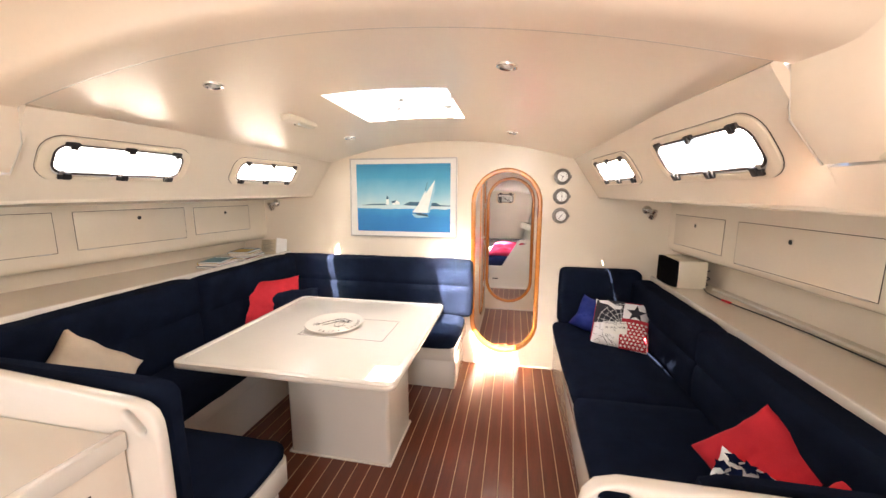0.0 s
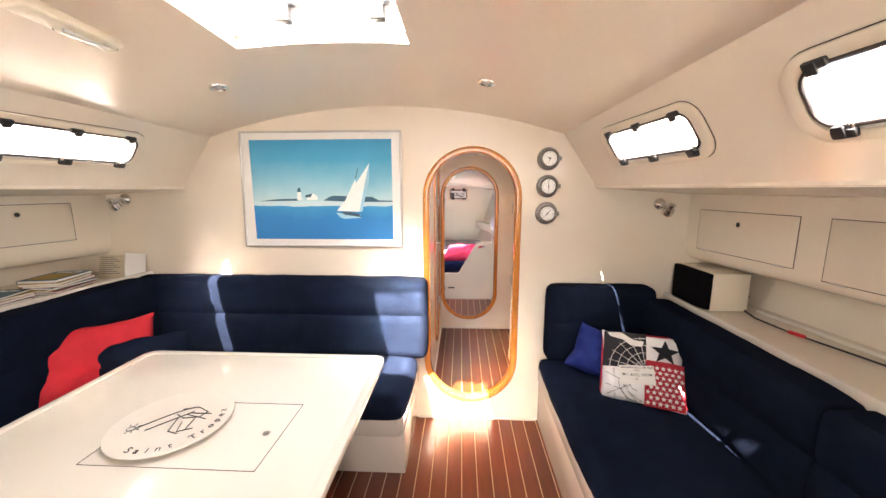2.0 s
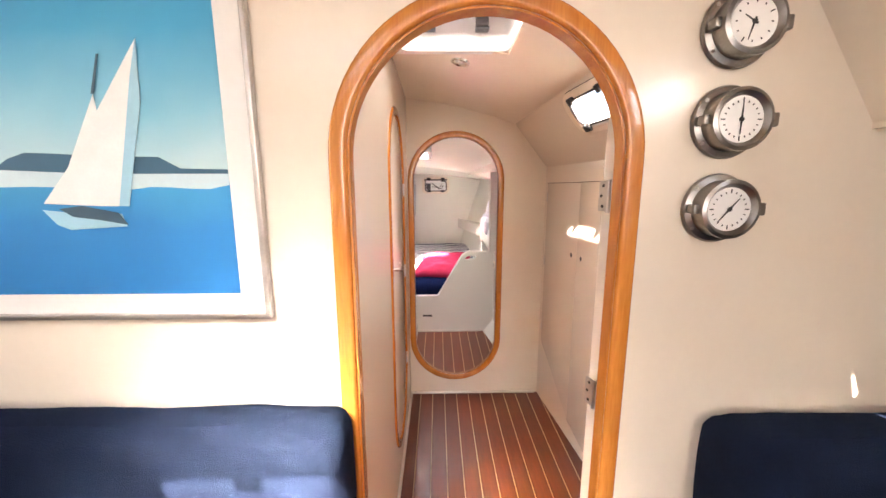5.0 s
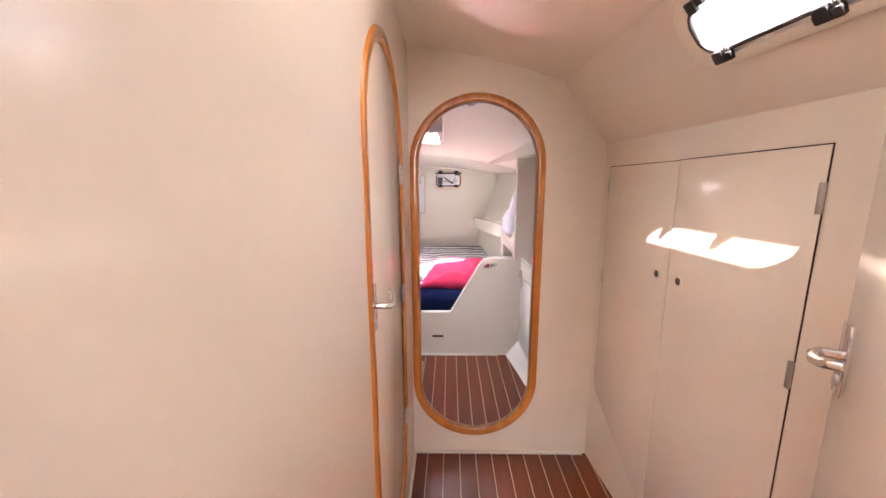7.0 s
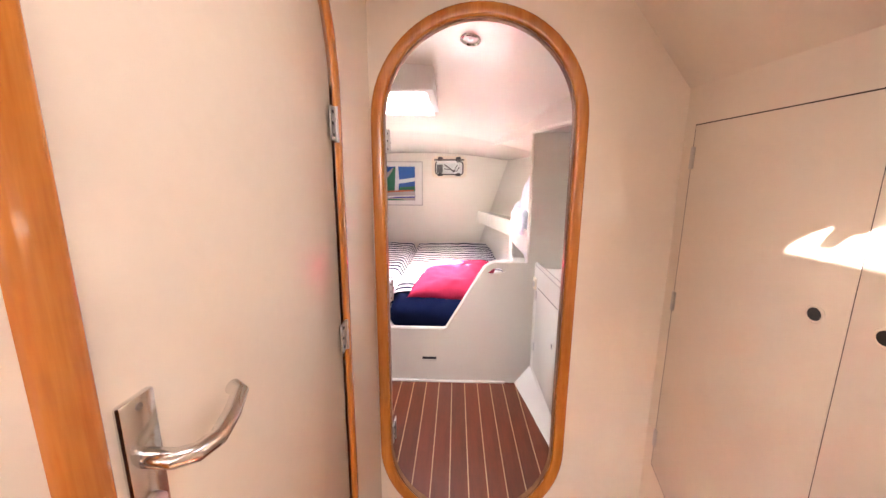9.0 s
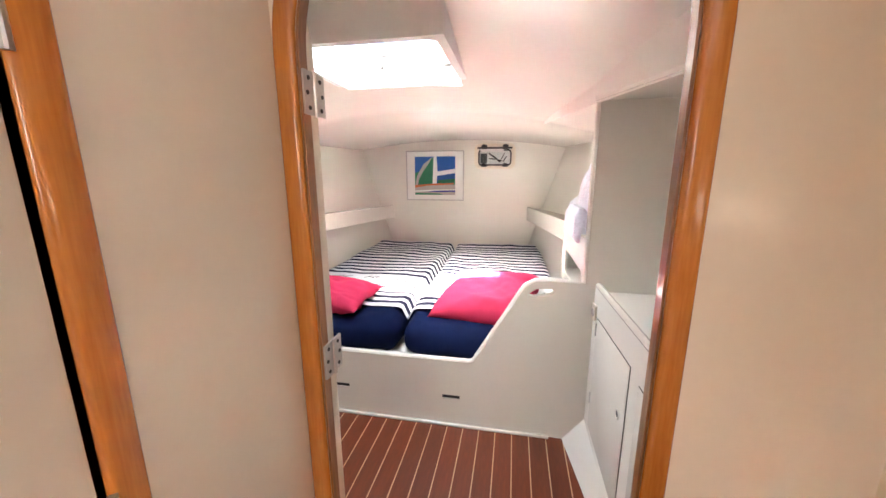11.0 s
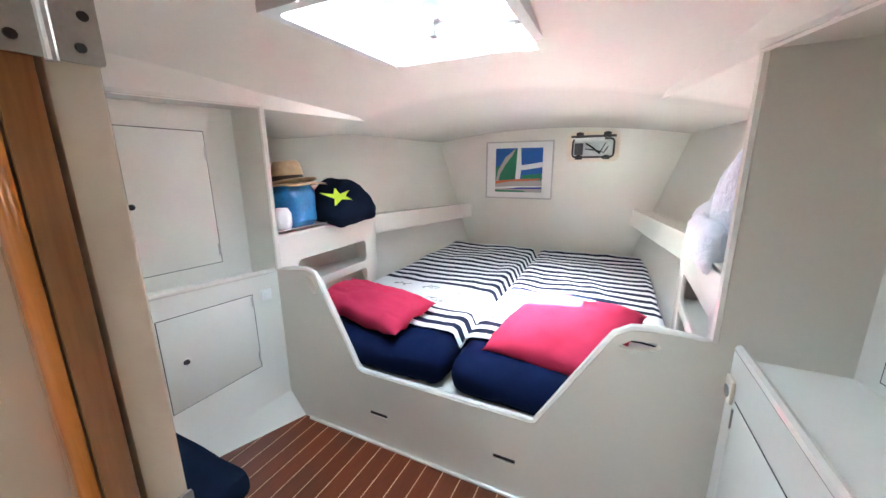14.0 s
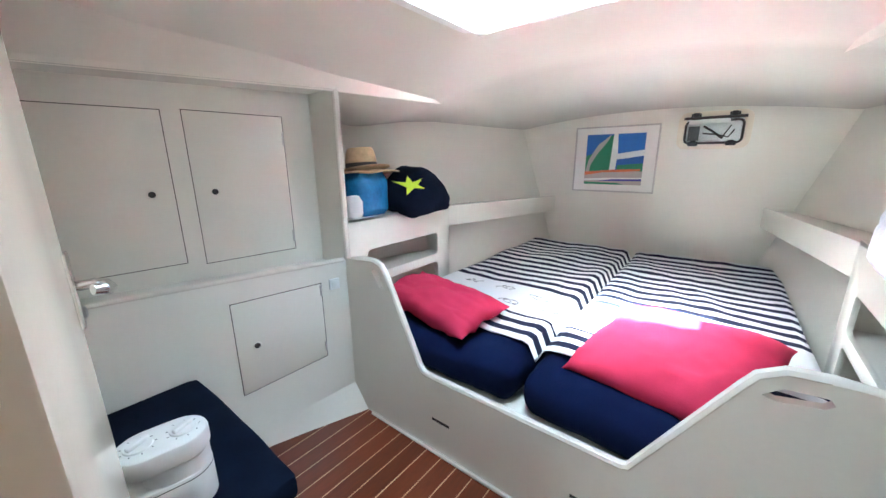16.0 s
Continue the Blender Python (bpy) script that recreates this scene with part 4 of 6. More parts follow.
partition("settee_partition", [(1.5, 0.02), (0.47, 0.02), (0.30, 0.42), (0.24, 0.86), (0.230, 0.95), (0.240, 1.000), (0.265, 1.03), (0.312, 1.044), (0.52, 1.046), (1.5, 1.045)], stadium(0.308, 0.996, 0.036, 0.021, 6), 1.058, "white partition with a hand grip at the settee end")
gc = thing("galley_unit", (-1.67, 0.0, 0), "white galley counter with a raised edge and cream cupboard front", "kitchen unit")
part("body", prism([(-0.78, -0.75), (0.62, -0.75), (0.67, 1.018), (-0.78, 1.018)], Matrix.Identity(4), 0.955, 0.006), PAINT, gc)
part("worktop", prism([(-0.78, -0.75), (0.60, -0.75), (0.65, 1.018), (-0.78, 1.018)], Matrix.Translation((0, 0, 0.955)), 0.012), GELCOAT, gc)
part("worktop_edge", prism([(0.60, -0.75), (0.632, -0.75), (0.682, 1.019), (0.65, 1.019)], Matrix.Translation((0, 0, 0.93)), 0.058, 0.008), GELCOAT, gc, "rounded white raised edge")
mG = axes((0.67, 1.018, 0), (-0.05, -1.768, 0), (0, 0, 1))
cd = part("cupboard_door", prism([(0.10, 0.25), (0.62, 0.25), (0.62, 0.86), (0.10, 0.86)], mG, -0.003), PAINT, gc, "cream cupboard door")
part("seam", prism([(0.096, 0.246), (0.624, 0.246), (0.624, 0.864), (0.096, 0.864)], mG, -0.0018), SEAM, cd)


# ---- small helpers for flat work, writing and lamps ----
def writing(text, size, m, depth=0.0006):
    """Letters of the built-in font as a thin mesh, centred, in the local xy plane of m."""
    cu = bpy.data.curves.new("letters", "FONT")
    cu.body, cu.size, cu.align_x, cu.align_y, cu.extrude = text, size, "CENTER", "CENTER", depth
    ob = bpy.data.objects.new("letters", cu)
    me = bpy.data.meshes.new_from_object(ob)
    bm = bmesh.new()
    bm.from_mesh(me)
    bpy.data.meshes.remove(me)
    bpy.data.objects.remove(ob)
    bpy.data.curves.remove(cu)
    return moved(bm, m)


def disc(r, m, d=0.001, n=24):
    return moved(lathe([(r, 0), (r, d)], n), m)


def star(r, n=5, k=0.42, turn=90):
    return [((r if i % 2 == 0 else r * k) * math.cos(radians(turn + 180 * i / n)), (r if i % 2 == 0 else r * k) * math.sin(radians(turn + 180 * i / n))) for i in range(2 * n)]


def gradient(name, stops, z0, z1, rough=0.55, coat=0.05):
    """A printed vertical fade, in the picture's own height."""
    m = material(name, stops[0][1], rough, 0, 0.04, 9, 120, 0.01, coat)
    n, l = m.node_tree.nodes, m.node_tree.links
    tc, sep, mr, ramp, ns = n.new("ShaderNodeTexCoord"), n.new("ShaderNodeSeparateXYZ"), n.new("ShaderNodeMapRange"), n.new("ShaderNodeValToRGB"), n.new("ShaderNodeTexNoise")
    l.new(tc.outputs["Object"], sep.inputs[0])
    mr.inputs[1].default_value, mr.inputs[2].default_value = z0, z1
    ns.inputs["Scale"].default_value = 5
    l.new(tc.outputs["Object"], ns.inputs["Vector"])
    add = n.new("ShaderNodeMath")
    add.operation = "MULTIPLY_ADD"
    add.inputs[1].default_value = 0.12
    l.new(ns.outputs["Fac"], add.inputs[0])
    l.new(sep.outputs["Z"], add.inputs[2])
    l.new(add.outputs[0], mr.inputs[0])
    l.new(mr.outputs[0], ramp.inputs[0])
    e = ramp.color_ramp.elements
    while len(e) < len(stops):
        e.new(0.5)
    for q, (pos, col) in zip(e, stops):
        q.position, q.color = pos, (*col, 1)
    l.new(ramp.outputs[0], n["Principled BSDF"].inputs["Base Color"])
    return m


# ---- sailing print on the bulkhead ----
pic = thing("picture", (-0.972, 3.598, 1.592), "large framed print of a sailing boat and lighthouse on blue sea", "picture")
I0 = XZ(0)
part("frame", prism([(-0.535, -0.372), (0.525, -0.372), (0.525, 0.372), (-0.52, 0.372)], XZ(0), 0.018, 0.003, [[(-0.522, -0.36), (0.513, -0.36), (0.513, 0.36), (-0.508, 0.36)]]), STEEL, pic, "thin silver frame")
part("mount", prism([(-0.525, -0.362), (0.515, -0.362), (0.515, 0.362), (-0.511, 0.362)], XZ(0), 0.008), PAPER, pic, "white mount board")
SKYP = gradient("printed_sky", [(0.0, (0.50, 0.70, 0.72)), (0.3, (0.22, 0.54, 0.68)), (0.65, (0.04, 0.36, 0.60)), (1.0, (0.012, 0.28, 0.54))], -0.02, 0.40)
SEAP = gradient("printed_sea", [(0.0, (0.004, 0.17, 0.46)), (0.6, (0.006, 0.22, 0.55)), (1.0, (0.03, 0.36, 0.64))], -0.30, 0.0)
x0, x1, zb, zt, zh = -0.458, 0.462, -0.318, 0.318, -0.092
part("printed_sky", prism([(x0, zh), (x1, zh), (x1, zt), (x0, zt)], XZ(-0.008), 0.001), SKYP, pic)
part("printed_sea", prism([(x0, zb), (x1, zb), (x1, zh), (x0, zh)], XZ(-0.008), 0.001), SEAP, pic)
SURF, HILL, SAIL, SAILS, HULLP = flat("printed_surf", (0.55, 0.72, 0.76)), flat("printed_hills", (0.03, 0.12, 0.20)), flat("printed_sail", (0.82, 0.86, 0.84)), flat("printed_sail_shade", (0.33, 0.60, 0.72)), flat("printed_hull", (0.04, 0.10, 0.15))


def shape2(loop, mat, layer, name="printed_shape"):
    part(name, prism(loop, XZ(-0.009 - 0.0005 * layer), 0.0004), mat, pic, smooth=False)


rnd = random.Random(4)
surf = [(x0, zh - 0.004)] + [(x0 + (x1 - x0) * i / 24, zh - 0.006 - 0.008 * rnd.random()) for i in range(1, 24)] + [(x1, zh - 0.004), (x1, zh + 0.022)] + [(x1 - (x1 - x0) * i / 24, zh + 0.018 + 0.010 * rnd.random()) for i in range(1, 24)] + [(x0, zh + 0.016)]
shape2(surf, SURF, 0)
shape2([(x0 + 0.04, zh + 0.022), (x0 + 0.16, zh + 0.036), (x0 + 0.30, zh + 0.038), (x0 + 0.30, zh + 0.026), (x0 + 0.1, zh + 0.022)], HILL, 1)
shape2([(0.01, zh + 0.026), (0.04, zh + 0.046), (0.075, zh + 0.058), (0.14, zh + 0.056), (0.20, zh + 0.052), (0.33, zh + 0.05), (0.37, zh + 0.028), (x1, zh + 0.026), (x1, zh + 0.018), (0.2, zh + 0.018)], HILL, 1)
shape2([(-0.165, zh + 0.03), (-0.133, zh + 0.03), (-0.138, zh + 0.082), (-0.160, zh + 0.082)], SAIL, 2)
shape2([(-0.162, zh + 0.082), (-0.136, zh + 0.082), (-0.14, zh + 0.104), (-0.149, zh + 0.112), (-0.158, zh + 0.104)], HILL, 2)
shape2([(-0.10, zh + 0.030), (-0.028, zh + 0.030), (-0.028, zh + 0.052), (-0.056, zh + 0.072), (-0.10, zh + 0.052)], SAIL, 2)
shape2([(-0.112, zh + 0.060), (-0.06, zh + 0.073), (-0.075, zh + 0.048), (-0.105, zh + 0.046)], HILL, 3)
shape2([(0.095, zh - 0.040), (0.155, zh + 0.03), (0.225, zh + 0.165), (0.235, zh + 0.06), (0.215, zh - 0.045)], SAIL, 3)
shape2([(0.215, zh + 0.075), (0.228, zh + 0.135), (0.318, zh + 0.262), (0.312, zh + 0.15), (0.262, zh - 0.045), (0.215, zh - 0.045)], SAIL, 4)
shape2([(0.30, zh + 0.20), (0.318, zh + 0.262), (0.312, zh + 0.15), (0.262, zh - 0.045), (0.243, zh - 0.045)], SAILS, 5)
shape2([(0.222, zh + 0.165), (0.228, zh + 0.165), (0.247, zh + 0.235), (0.243, zh + 0.235)], HULLP, 5)
shape2([(0.090, zh - 0.052), (0.13, zh - 0.056), (0.245, zh - 0.060), (0.252, zh - 0.085), (0.14, zh - 0.092), (0.115, zh - 0.082)], SAILS, 3)
shape2([(0.125, zh - 0.05), (0.17, zh - 0.044), (0.24, zh - 0.058), (0.256, zh - 0.082), (0.2, zh - 0.072), (0.15, zh - 0.066)], HULLP, 6)


# ---- ship's clock, barometer and thermometer ----
for k, (z, label) in enumerate(((1.783, "round chrome ship's clock with a white dial"), (1.615, "round chrome ship's barometer with a white dial"), (1.447, "round chrome ship's thermometer with a white dial"))):
    g = thing("ship_clock" if k == 0 else "barometer" if k == 1 else "thermometer", pose(0.470, 3.599, z, 90) @ Matrix.Scale(0.91, 4), label, "instrument", "bulkhead instruments")
    part("case", lathe([(0.075, 0), (0.077, 0.006), (0.074, 0.012), (0.062, 0.016), (0.060, 0.040), (0.064, 0.044), (0.063, 0.052), (0.055, 0.055), (0.050, 0.050), (0.046, 0.0445)], 36), PEWTER, g)
    part("dial", disc(0.050, Matrix.Translation((0, 0, 0.0445)), 0.001, 32), WHITEPL, g, "white dial")
    tick = [moved(box(-0.0012, 0.0012, 0.034, 0.043 if j % 5 == 0 else 0.038, 0.0456, 0.0462), Matrix.Rotation(radians(j * (30 if k == 0 else 18)), 4, "Z")) for j in range(12 if k == 0 else 20)]
    part("scale_marks", join(*tick), BLACK, g)
    for a, ln in (((60, 0.024), (165, 0.036)), ((0, 0.036), (180, 0.03)), ((-40, 0.03), (140, 0.036)))[k]:
        part("pointer", moved(prism([(-0.0022, -0.008), (0.0022, -0.008), (0.0008, ln), (-0.0008, ln)], Matrix.Translation((0, 0, 0.0464)), 0.0006), Matrix.Rotation(radians(a), 4, "Z")), BLACK, g)
    part("boss", disc(0.005, Matrix.Translation((0, 0, 0.046)), 0.002, 14), BLACK, g)
    part("hinge_lug", box(0.062, 0.080, -0.014, 0.014, 0.030, 0.046, 0.003), PEWTER, g)
    part("catch_lug", box(-0.075, -0.062, -0.010, 0.010, 0.02, 0.044, 0.003), PEWTER, g)
    for a in (40, 140, 220, 320):
        part("screw", disc(0.004, Matrix.Translation((0.069 * math.cos(radians(a)), 0.069 * math.sin(radians(a)), 0.012)), 0.003, 10), STEEL, g)


# ---- reading lamps ----
def reading_lamp(x, y, z, s):
    o = thing("reading_lamp", pose(x, y, z, 90), "small swivelling chrome reading lamp on the bulkhead", "wall lamp", "reading lamps")
    part("base", lathe([(0.036, 0), (0.037, 0.006), (0.034, 0.014), (0.022, 0.026), (0.012, 0.03)], 24), CHROME, o)
    part("arm", sweep([(0, 0, 0.02), (0, 0, 0.052), (s * 0.012, -0.006, 0.062), (s * 0.022, -0.012, 0.066)], 0.011, n=12), STEEL, o)
    h = part("head", moved(lathe([(0.012, 0.028), (0.019, 0.026), (0.020, -0.005), (0.030, -0.008), (0.031, -0.046), (0.026, -0.046), (0.024, -0.038), (0.002, -0.036)], 24), Matrix.Translation((s * 0.034, -0.022, 0.068)) @ pose(0, 0, 0, -55, 18 * s, 0)), CHROME, o)
    part("lens", moved(lathe([(0.024, -0.040), (0.024, -0.038), (0.002, -0.037)], 20), Matrix.Translation((s * 0.034, -0.022, 0.068)) @ pose(0, 0, 0, -55, 18 * s, 0)), WHITEPL, h)


reading_lamp(1.165, 3.599, 1.505, 1)
reading_lamp(-2.315, 3.599, 1.535, -1)


# ---- recessed ceiling lights ----
def downlight(x, y, zfun, mat):
    z = zfun(x, y)
    nx, ny = -(zfun(x + 0.01, y) - zfun(x - 0.01, y)) / 0.02, -(zfun(x, y + 0.01) - zfun(x, y - 0.01)) / 0.02
    q = Vector((-nx, -ny, -1)).to_track_quat("Z", "Y").to_matrix().to_4x4()
    o = thing("ceiling_light", Matrix.Translation((x, y, z + 0.002)) @ q, "small round chrome recessed ceiling light", "ceiling light", "recessed ceiling lights")
    part("bezel", lathe([(0.038, -0.004), (0.042, 0.003), (0.040, 0.009), (0.034, 0.011), (0.028, 0.006), (0.027, 0.0)], 28), CHROME, o)
    part("reflector", lathe([(0.027, 0.002), (0.020, 0.004), (0.002, 0.0035)], 24), STEEL, o)
    part("bulb", lathe([(0.011, 0.003), (0.011, 0.007), (0.004, 0.009)], 16), WHITEPL, o, "unlit white bulb")


for x, y in ((-1.236, 1.725), (0.028, 1.745), (-1.21, 3.005), (0.043, 3.018)):
    downlight(x, y, saloon_z, LINER)
downlight(0.008, 5.70, bow_z, CABIN)
downlight(0.003, 4.545, passage_z, LINER)

strip = thing("strip_light", pose(-1.24, 2.38, saloon_z(-1.24, 2.38), 0, -6, 2), "ivory ceiling strip light with a clear diffuser", "ceiling light")
part("housing", box(-0.035, 0.035, -0.15, 0.15, -0.026, 0.006, 0.008, 3), IVORY, strip)
part("diffuser", moved(prism(rrect(0, 0, 0.024, 0.085, 0.006, 3), Matrix.Translation((0, 0.05, -0.036)), 0.014, 0.004), Matrix.Identity(4)), GLASS, strip, "clear ribbed diffuser")
part("tube", sweep([(0, -0.02, -0.028), (0, 0.12, -0.028)], 0.006), WHITEPL, strip)

# ---- plate on the table ----
pl = thing("plate", (-1.055, 2.352, 0.7945), "round white decorated plate lying on the table", "plate")
part("dish", lathe([(0.06, 0.0), (0.12, 0.004), (0.178, 0.012), (0.185, 0.016), (0.184, 0.019), (0.175, 0.018), (0.13, 0.013), (0.10, 0.011), (0.002, 0.0105)], 48), GELCOAT, pl)
zp = 0.0125
strokes = [[(-0.10, -0.04), (-0.03, 0.05), (0.0, 0.075)], [(-0.06, -0.05), (0.03, 0.06)], [(-0.02, 0.07), (0.03, 0.085), (0.08, 0.06), (0.07, 0.03), (0.02, 0.02), (-0.02, 0.04)], [(0.0, 0.02), (0.02, -0.05), (0.06, -0.06)], [(0.03, 0.0), (0.05, -0.05), (0.09, -0.03)], [(0.06, 0.02), (0.07, -0.04)], [(0.02, 0.04), (0.10, 0.02)], [(0.02, 0.05), (0.10, 0.05)]]
sunring = [(-0.112 + 0.012 * math.cos(a), -0.045 + 0.012 * math.sin(a)) for a in [k * 0.5 for k in range(14)]]
rays = [[(-0.112 + 0.018 * math.cos(a), -0.045 + 0.018 * math.sin(a)), (-0.112 + 0.027 * math.cos(a), -0.045 + 0.027 * math.sin(a))] for a in [k * 0.785 for k in range(8)]]
part("line_drawing", join(*[sweep([(x, y, zp) for x, y in s], 0.0017, n=5) for s in strokes + [sunring] + rays]), BLACK, pl, "loose black line drawing")
arc = []
for k, ch in enumerate("Saint Tropez"):
    a = radians(-100 + 11.5 * k)
    if ch != " ":
        arc.append(writing(ch, 0.034, Matrix.Translation((0.148 * math.cos(a), 0.148 * math.sin(a), 0.0165)) @ pose(0, 0, 0, 0, 0, math.degrees(a) + 90)))
tagged(part("lettering", join(*arc), BLACK, pl, "black hand lettering along the rim"), kind="stuff")


# ---- scatter cushions ----
def scatter(name, m, w, h, t, mat, label, seed, wr=0.012):
    o = thing(name, m, label, "cushion", "scatter cushions")
    part("cover", pillow(w, h, t, seed, wrinkle=wr), mat, o, sharp=80)
    return o


def on_pillow(loop, w, h, t, lift=0.004):
    """A patch laid over the front of a cushion."""
    bm = bmesh.new()
    cx, cz = sum(p[0] for p in loop) / len(loop), sum(p[1] for p in loop) / len(loop)

    def at(x, z, up):
        u, v = max(-1, min(1, 2 * x / w)), max(-1, min(1, 2 * z / h))
        k = max(0.0, (1 - u ** 4) * (1 - v ** 4)) ** 0.55
        return (x, -t / 2 * k - up, z)
    n, R = len(loop), 4
    ring = [[bm.verts.new(at(cx + (x - cx) * r / R, cz + (z - cz) * r / R, lift)) for x, z in loop] for r in range(1, R + 1)]
    c = bm.verts.new(at(cx, cz, lift))
    for i in range(n):
        bm.faces.new((c, ring[0][i], ring[0][(i + 1) % n]))
        for r in range(R - 1):
            bm.faces.new((ring[r][i], ring[r + 1][i], ring[r + 1][(i + 1) % n], ring[r][(i + 1) % n]))
    return bm


def bent_text(text, size, cx, cz, w, h, t, turn=0, lift=0.007):
    bm = writing(text, size, Matrix.Translation((cx, cz, 0)) @ pose(0, 0, 0, 0, 0, turn))
    for v in bm.verts:
        x, z = v.co.x, v.co.y
        u, q = max(-1, min(1, 2 * x / w)), max(-1, min(1, 2 * z / h))
        k = max(0.0, (1 - u ** 4) * (1 - q ** 4)) ** 0.55
        v.co = (x, -t / 2 * k - lift, z)
    return bm


def quad(x0, z0, x1, z1, n=5):
    return [(x0 + (x1 - x0) * i / n, z0) for i in range(n)] + [(x1, z0 + (z1 - z0) * i / n) for i in range(n)] + [(x1 - (x1 - x0) * i / n, z1) for i in range(n)] + [(x0, z1 - (z1 - z0) * i / n) for i in range(n)]


W, H, T = 0.40, 0.385, 0.13
mp_ = scatter("scatter_cushion", pose(0.89, 3.10, 0.655, -38, -3, -24), W, H, T, WHITE, "printed white cushion with map, star and stamp patches", 3.0, 0.006)
INK = flat("printed_ink", (0.012, 0.013, 0.02), 0.85)
REDP = flat("printed_red", (0.42, 0.015, 0.03), 0.85)
WP = flat("printed_white", (0.78, 0.77, 0.74), 0.85)
part("map_patch", on_pillow(quad(-0.185, -0.02, 0.02, 0.18), W, H, T, 0.006), INK, mp_, "black map patch with white lines")
lines = []
for r in (0.05, 0.09, 0.13, 0.17):
    lines.append([(0.02 - r * math.cos(a), -0.02 + r * math.sin(a)) for a in [k * 0.157 for k in range(11)]])
for a in (0.2, 0.5, 0.8, 1.1, 1.4):
    lines.append([(0.02 - q * math.cos(a), -0.02 + q * math.sin(a)) for q in (0.03, 0.08, 0.13, 0.18)])


def lay(pts, lift):
    out = []
    for x, z in pts:
        u, v = max(-1, min(1, 2 * x / W)), max(-1, min(1, 2 * z / H))
        out.append((x, -T / 2 * max(0.0, (1 - u ** 4) * (1 - v ** 4)) ** 0.55 - lift, z))
    return out


part("map_lines", join(*[sweep(lay(s, 0.0065), 0.0013, n=5) for s in lines]), WP, mp_)
part("coast_print", join(on_pillow([(-0.17, 0.17), (-0.10, 0.175), (-0.05, 0.14), (-0.02, 0.12), (0.01, 0.13), (0.0, 0.10), (-0.05, 0.10), (-0.09, 0.13), (-0.15, 0.145)], W, H, T, 0.008)), WP, mp_)
part("star_patch", on_pillow([(0.105 + x, 0.085 + z) for x, z in star(0.068, turn=88)], W, H, T, 0.007), INK, mp_, "dark navy star")
part("red_patch", on_pillow(quad(0.012, -0.185, 0.188, 0.035), W, H, T, 0.006), REDP, mp_, "red patch with small white stars")
tagged(part("star_print", join(*[on_pillow([(0.027 + 0.027 * i + 0.0135 * (j % 2) + x, -0.168 + 0.024 * j + z) for x, z in star(0.0125)], W, H, T, 0.008) for i in range(6) for j in range(8)]), WP, mp_), kind="stuff")
part("coast_lines", join(*[sweep(lay(s, 0.006), 0.0012, n=5) for s in ([(-0.17, -0.05), (-0.1, -0.08), (-0.05, -0.15), (0.0, -0.17)], [(-0.17, -0.11), (-0.09, -0.13), (-0.06, -0.18)], [(-0.13, -0.03), (-0.12, -0.17)], [(-0.08, -0.09), (-0.02, -0.18)], [(-0.16, -0.16), (-0.05, -0.10)], *[[(-0.02 - r * math.cos(a), -0.09 - r * math.sin(a)) for a in [k * 0.157 for k in range(11)]] for r in (0.035, 0.06, 0.085)])]), INK, mp_)
part("stamp_patch", on_pillow([(x * 0.99 - z * 0.12 - 0.008, z * 0.99 + x * 0.12) for x, z in quad(-0.10, -0.095, 0.06, 0.0)], W, H, T, 0.009), WP, mp_, "white stamp patch with dark writing")
part("stamp_writing", join(bent_text("IMMIGRATION OFFICER", 0.014, -0.022, -0.014, W, H, T, 7, 0.011), bent_text("(003)", 0.012, -0.022, -0.027, W, H, T, 7, 0.011), bent_text("11 AUG 1977", 0.020, -0.022, -0.050, W, H, T, 7, 0.011), bent_text("(34)", 0.011, -0.022, -0.071, W, H, T, 7, 0.011), *[on_pillow([(cx + x, cz + z) for x, z in star(0.009)], W, H, T, 0.011) for cx, cz in ((-0.082, -0.055), (0.04, -0.04))]), INK, mp_)
part("piping", sweep([(u, 0.0, v) for u, v in rrect(0, 0, W / 2 - 0.008, H / 2 - 0.008, 0.03, 4)], 0.004, True, 6), REDP, mp_, "red edge piping")
scatter("scatter_cushion", pose(0.745, 3.32, 0.635, -34, 18, -22), 0.29, 0.28, 0.11, BLUE, "plain royal blue cushion leaning in the settee corner", 7.0)
scatter("scatter_cushion", pose(-1.985, 2.93, 0.70, -22, 2, 44), 0.54, 0.43, 0.13, RED, "red cushion leaning in the settee corner", 9.0)
scatter("scatter_cushion", pose(-1.80, 3.02, 0.645, -22, 2, 36), 0.42, 0.33, 0.12, NAVY, "dark navy cushion in front of the red one", 11.0)
bg = scatter("scatter_cushion", pose(-2.03, 1.60, 0.70, -26, 44, 74), 0.42, 0.40, 0.13, BEIGE, "beige linen cushion with a small flag corner", 13.0)
for nm_, lp_, mt_, li_ in (("flag_field", quad(0.08, -0.185, 0.19, -0.09), INK, 0.006), ("flag_cross", quad(0.08, -0.147, 0.19, -0.128), WP, 0.009), ("flag_cross", quad(0.125, -0.185, 0.147, -0.09), WP, 0.0095), ("flag_cross", quad(0.08, -0.142, 0.19, -0.133), REDP, 0.012), ("flag_cross", quad(0.130, -0.185, 0.142, -0.09), REDP, 0.0125)):
    part(nm_, on_pillow(lp_, 0.42, 0.40, 0.13, li_), mt_, bg)
scatter("scatter_cushion", pose(1.0, 1.64, 0.655, -30, 30, -66), 0.36, 0.34, 0.13, RED, "red cushion leaning on the settee back", 17.0)
scatter("scatter_cushion", pose(1.09, 1.34, 0.70, -30, 30, -72), 0.32, 0.32, 0.12, RED, "red cushion by the settee partition", 19.0)
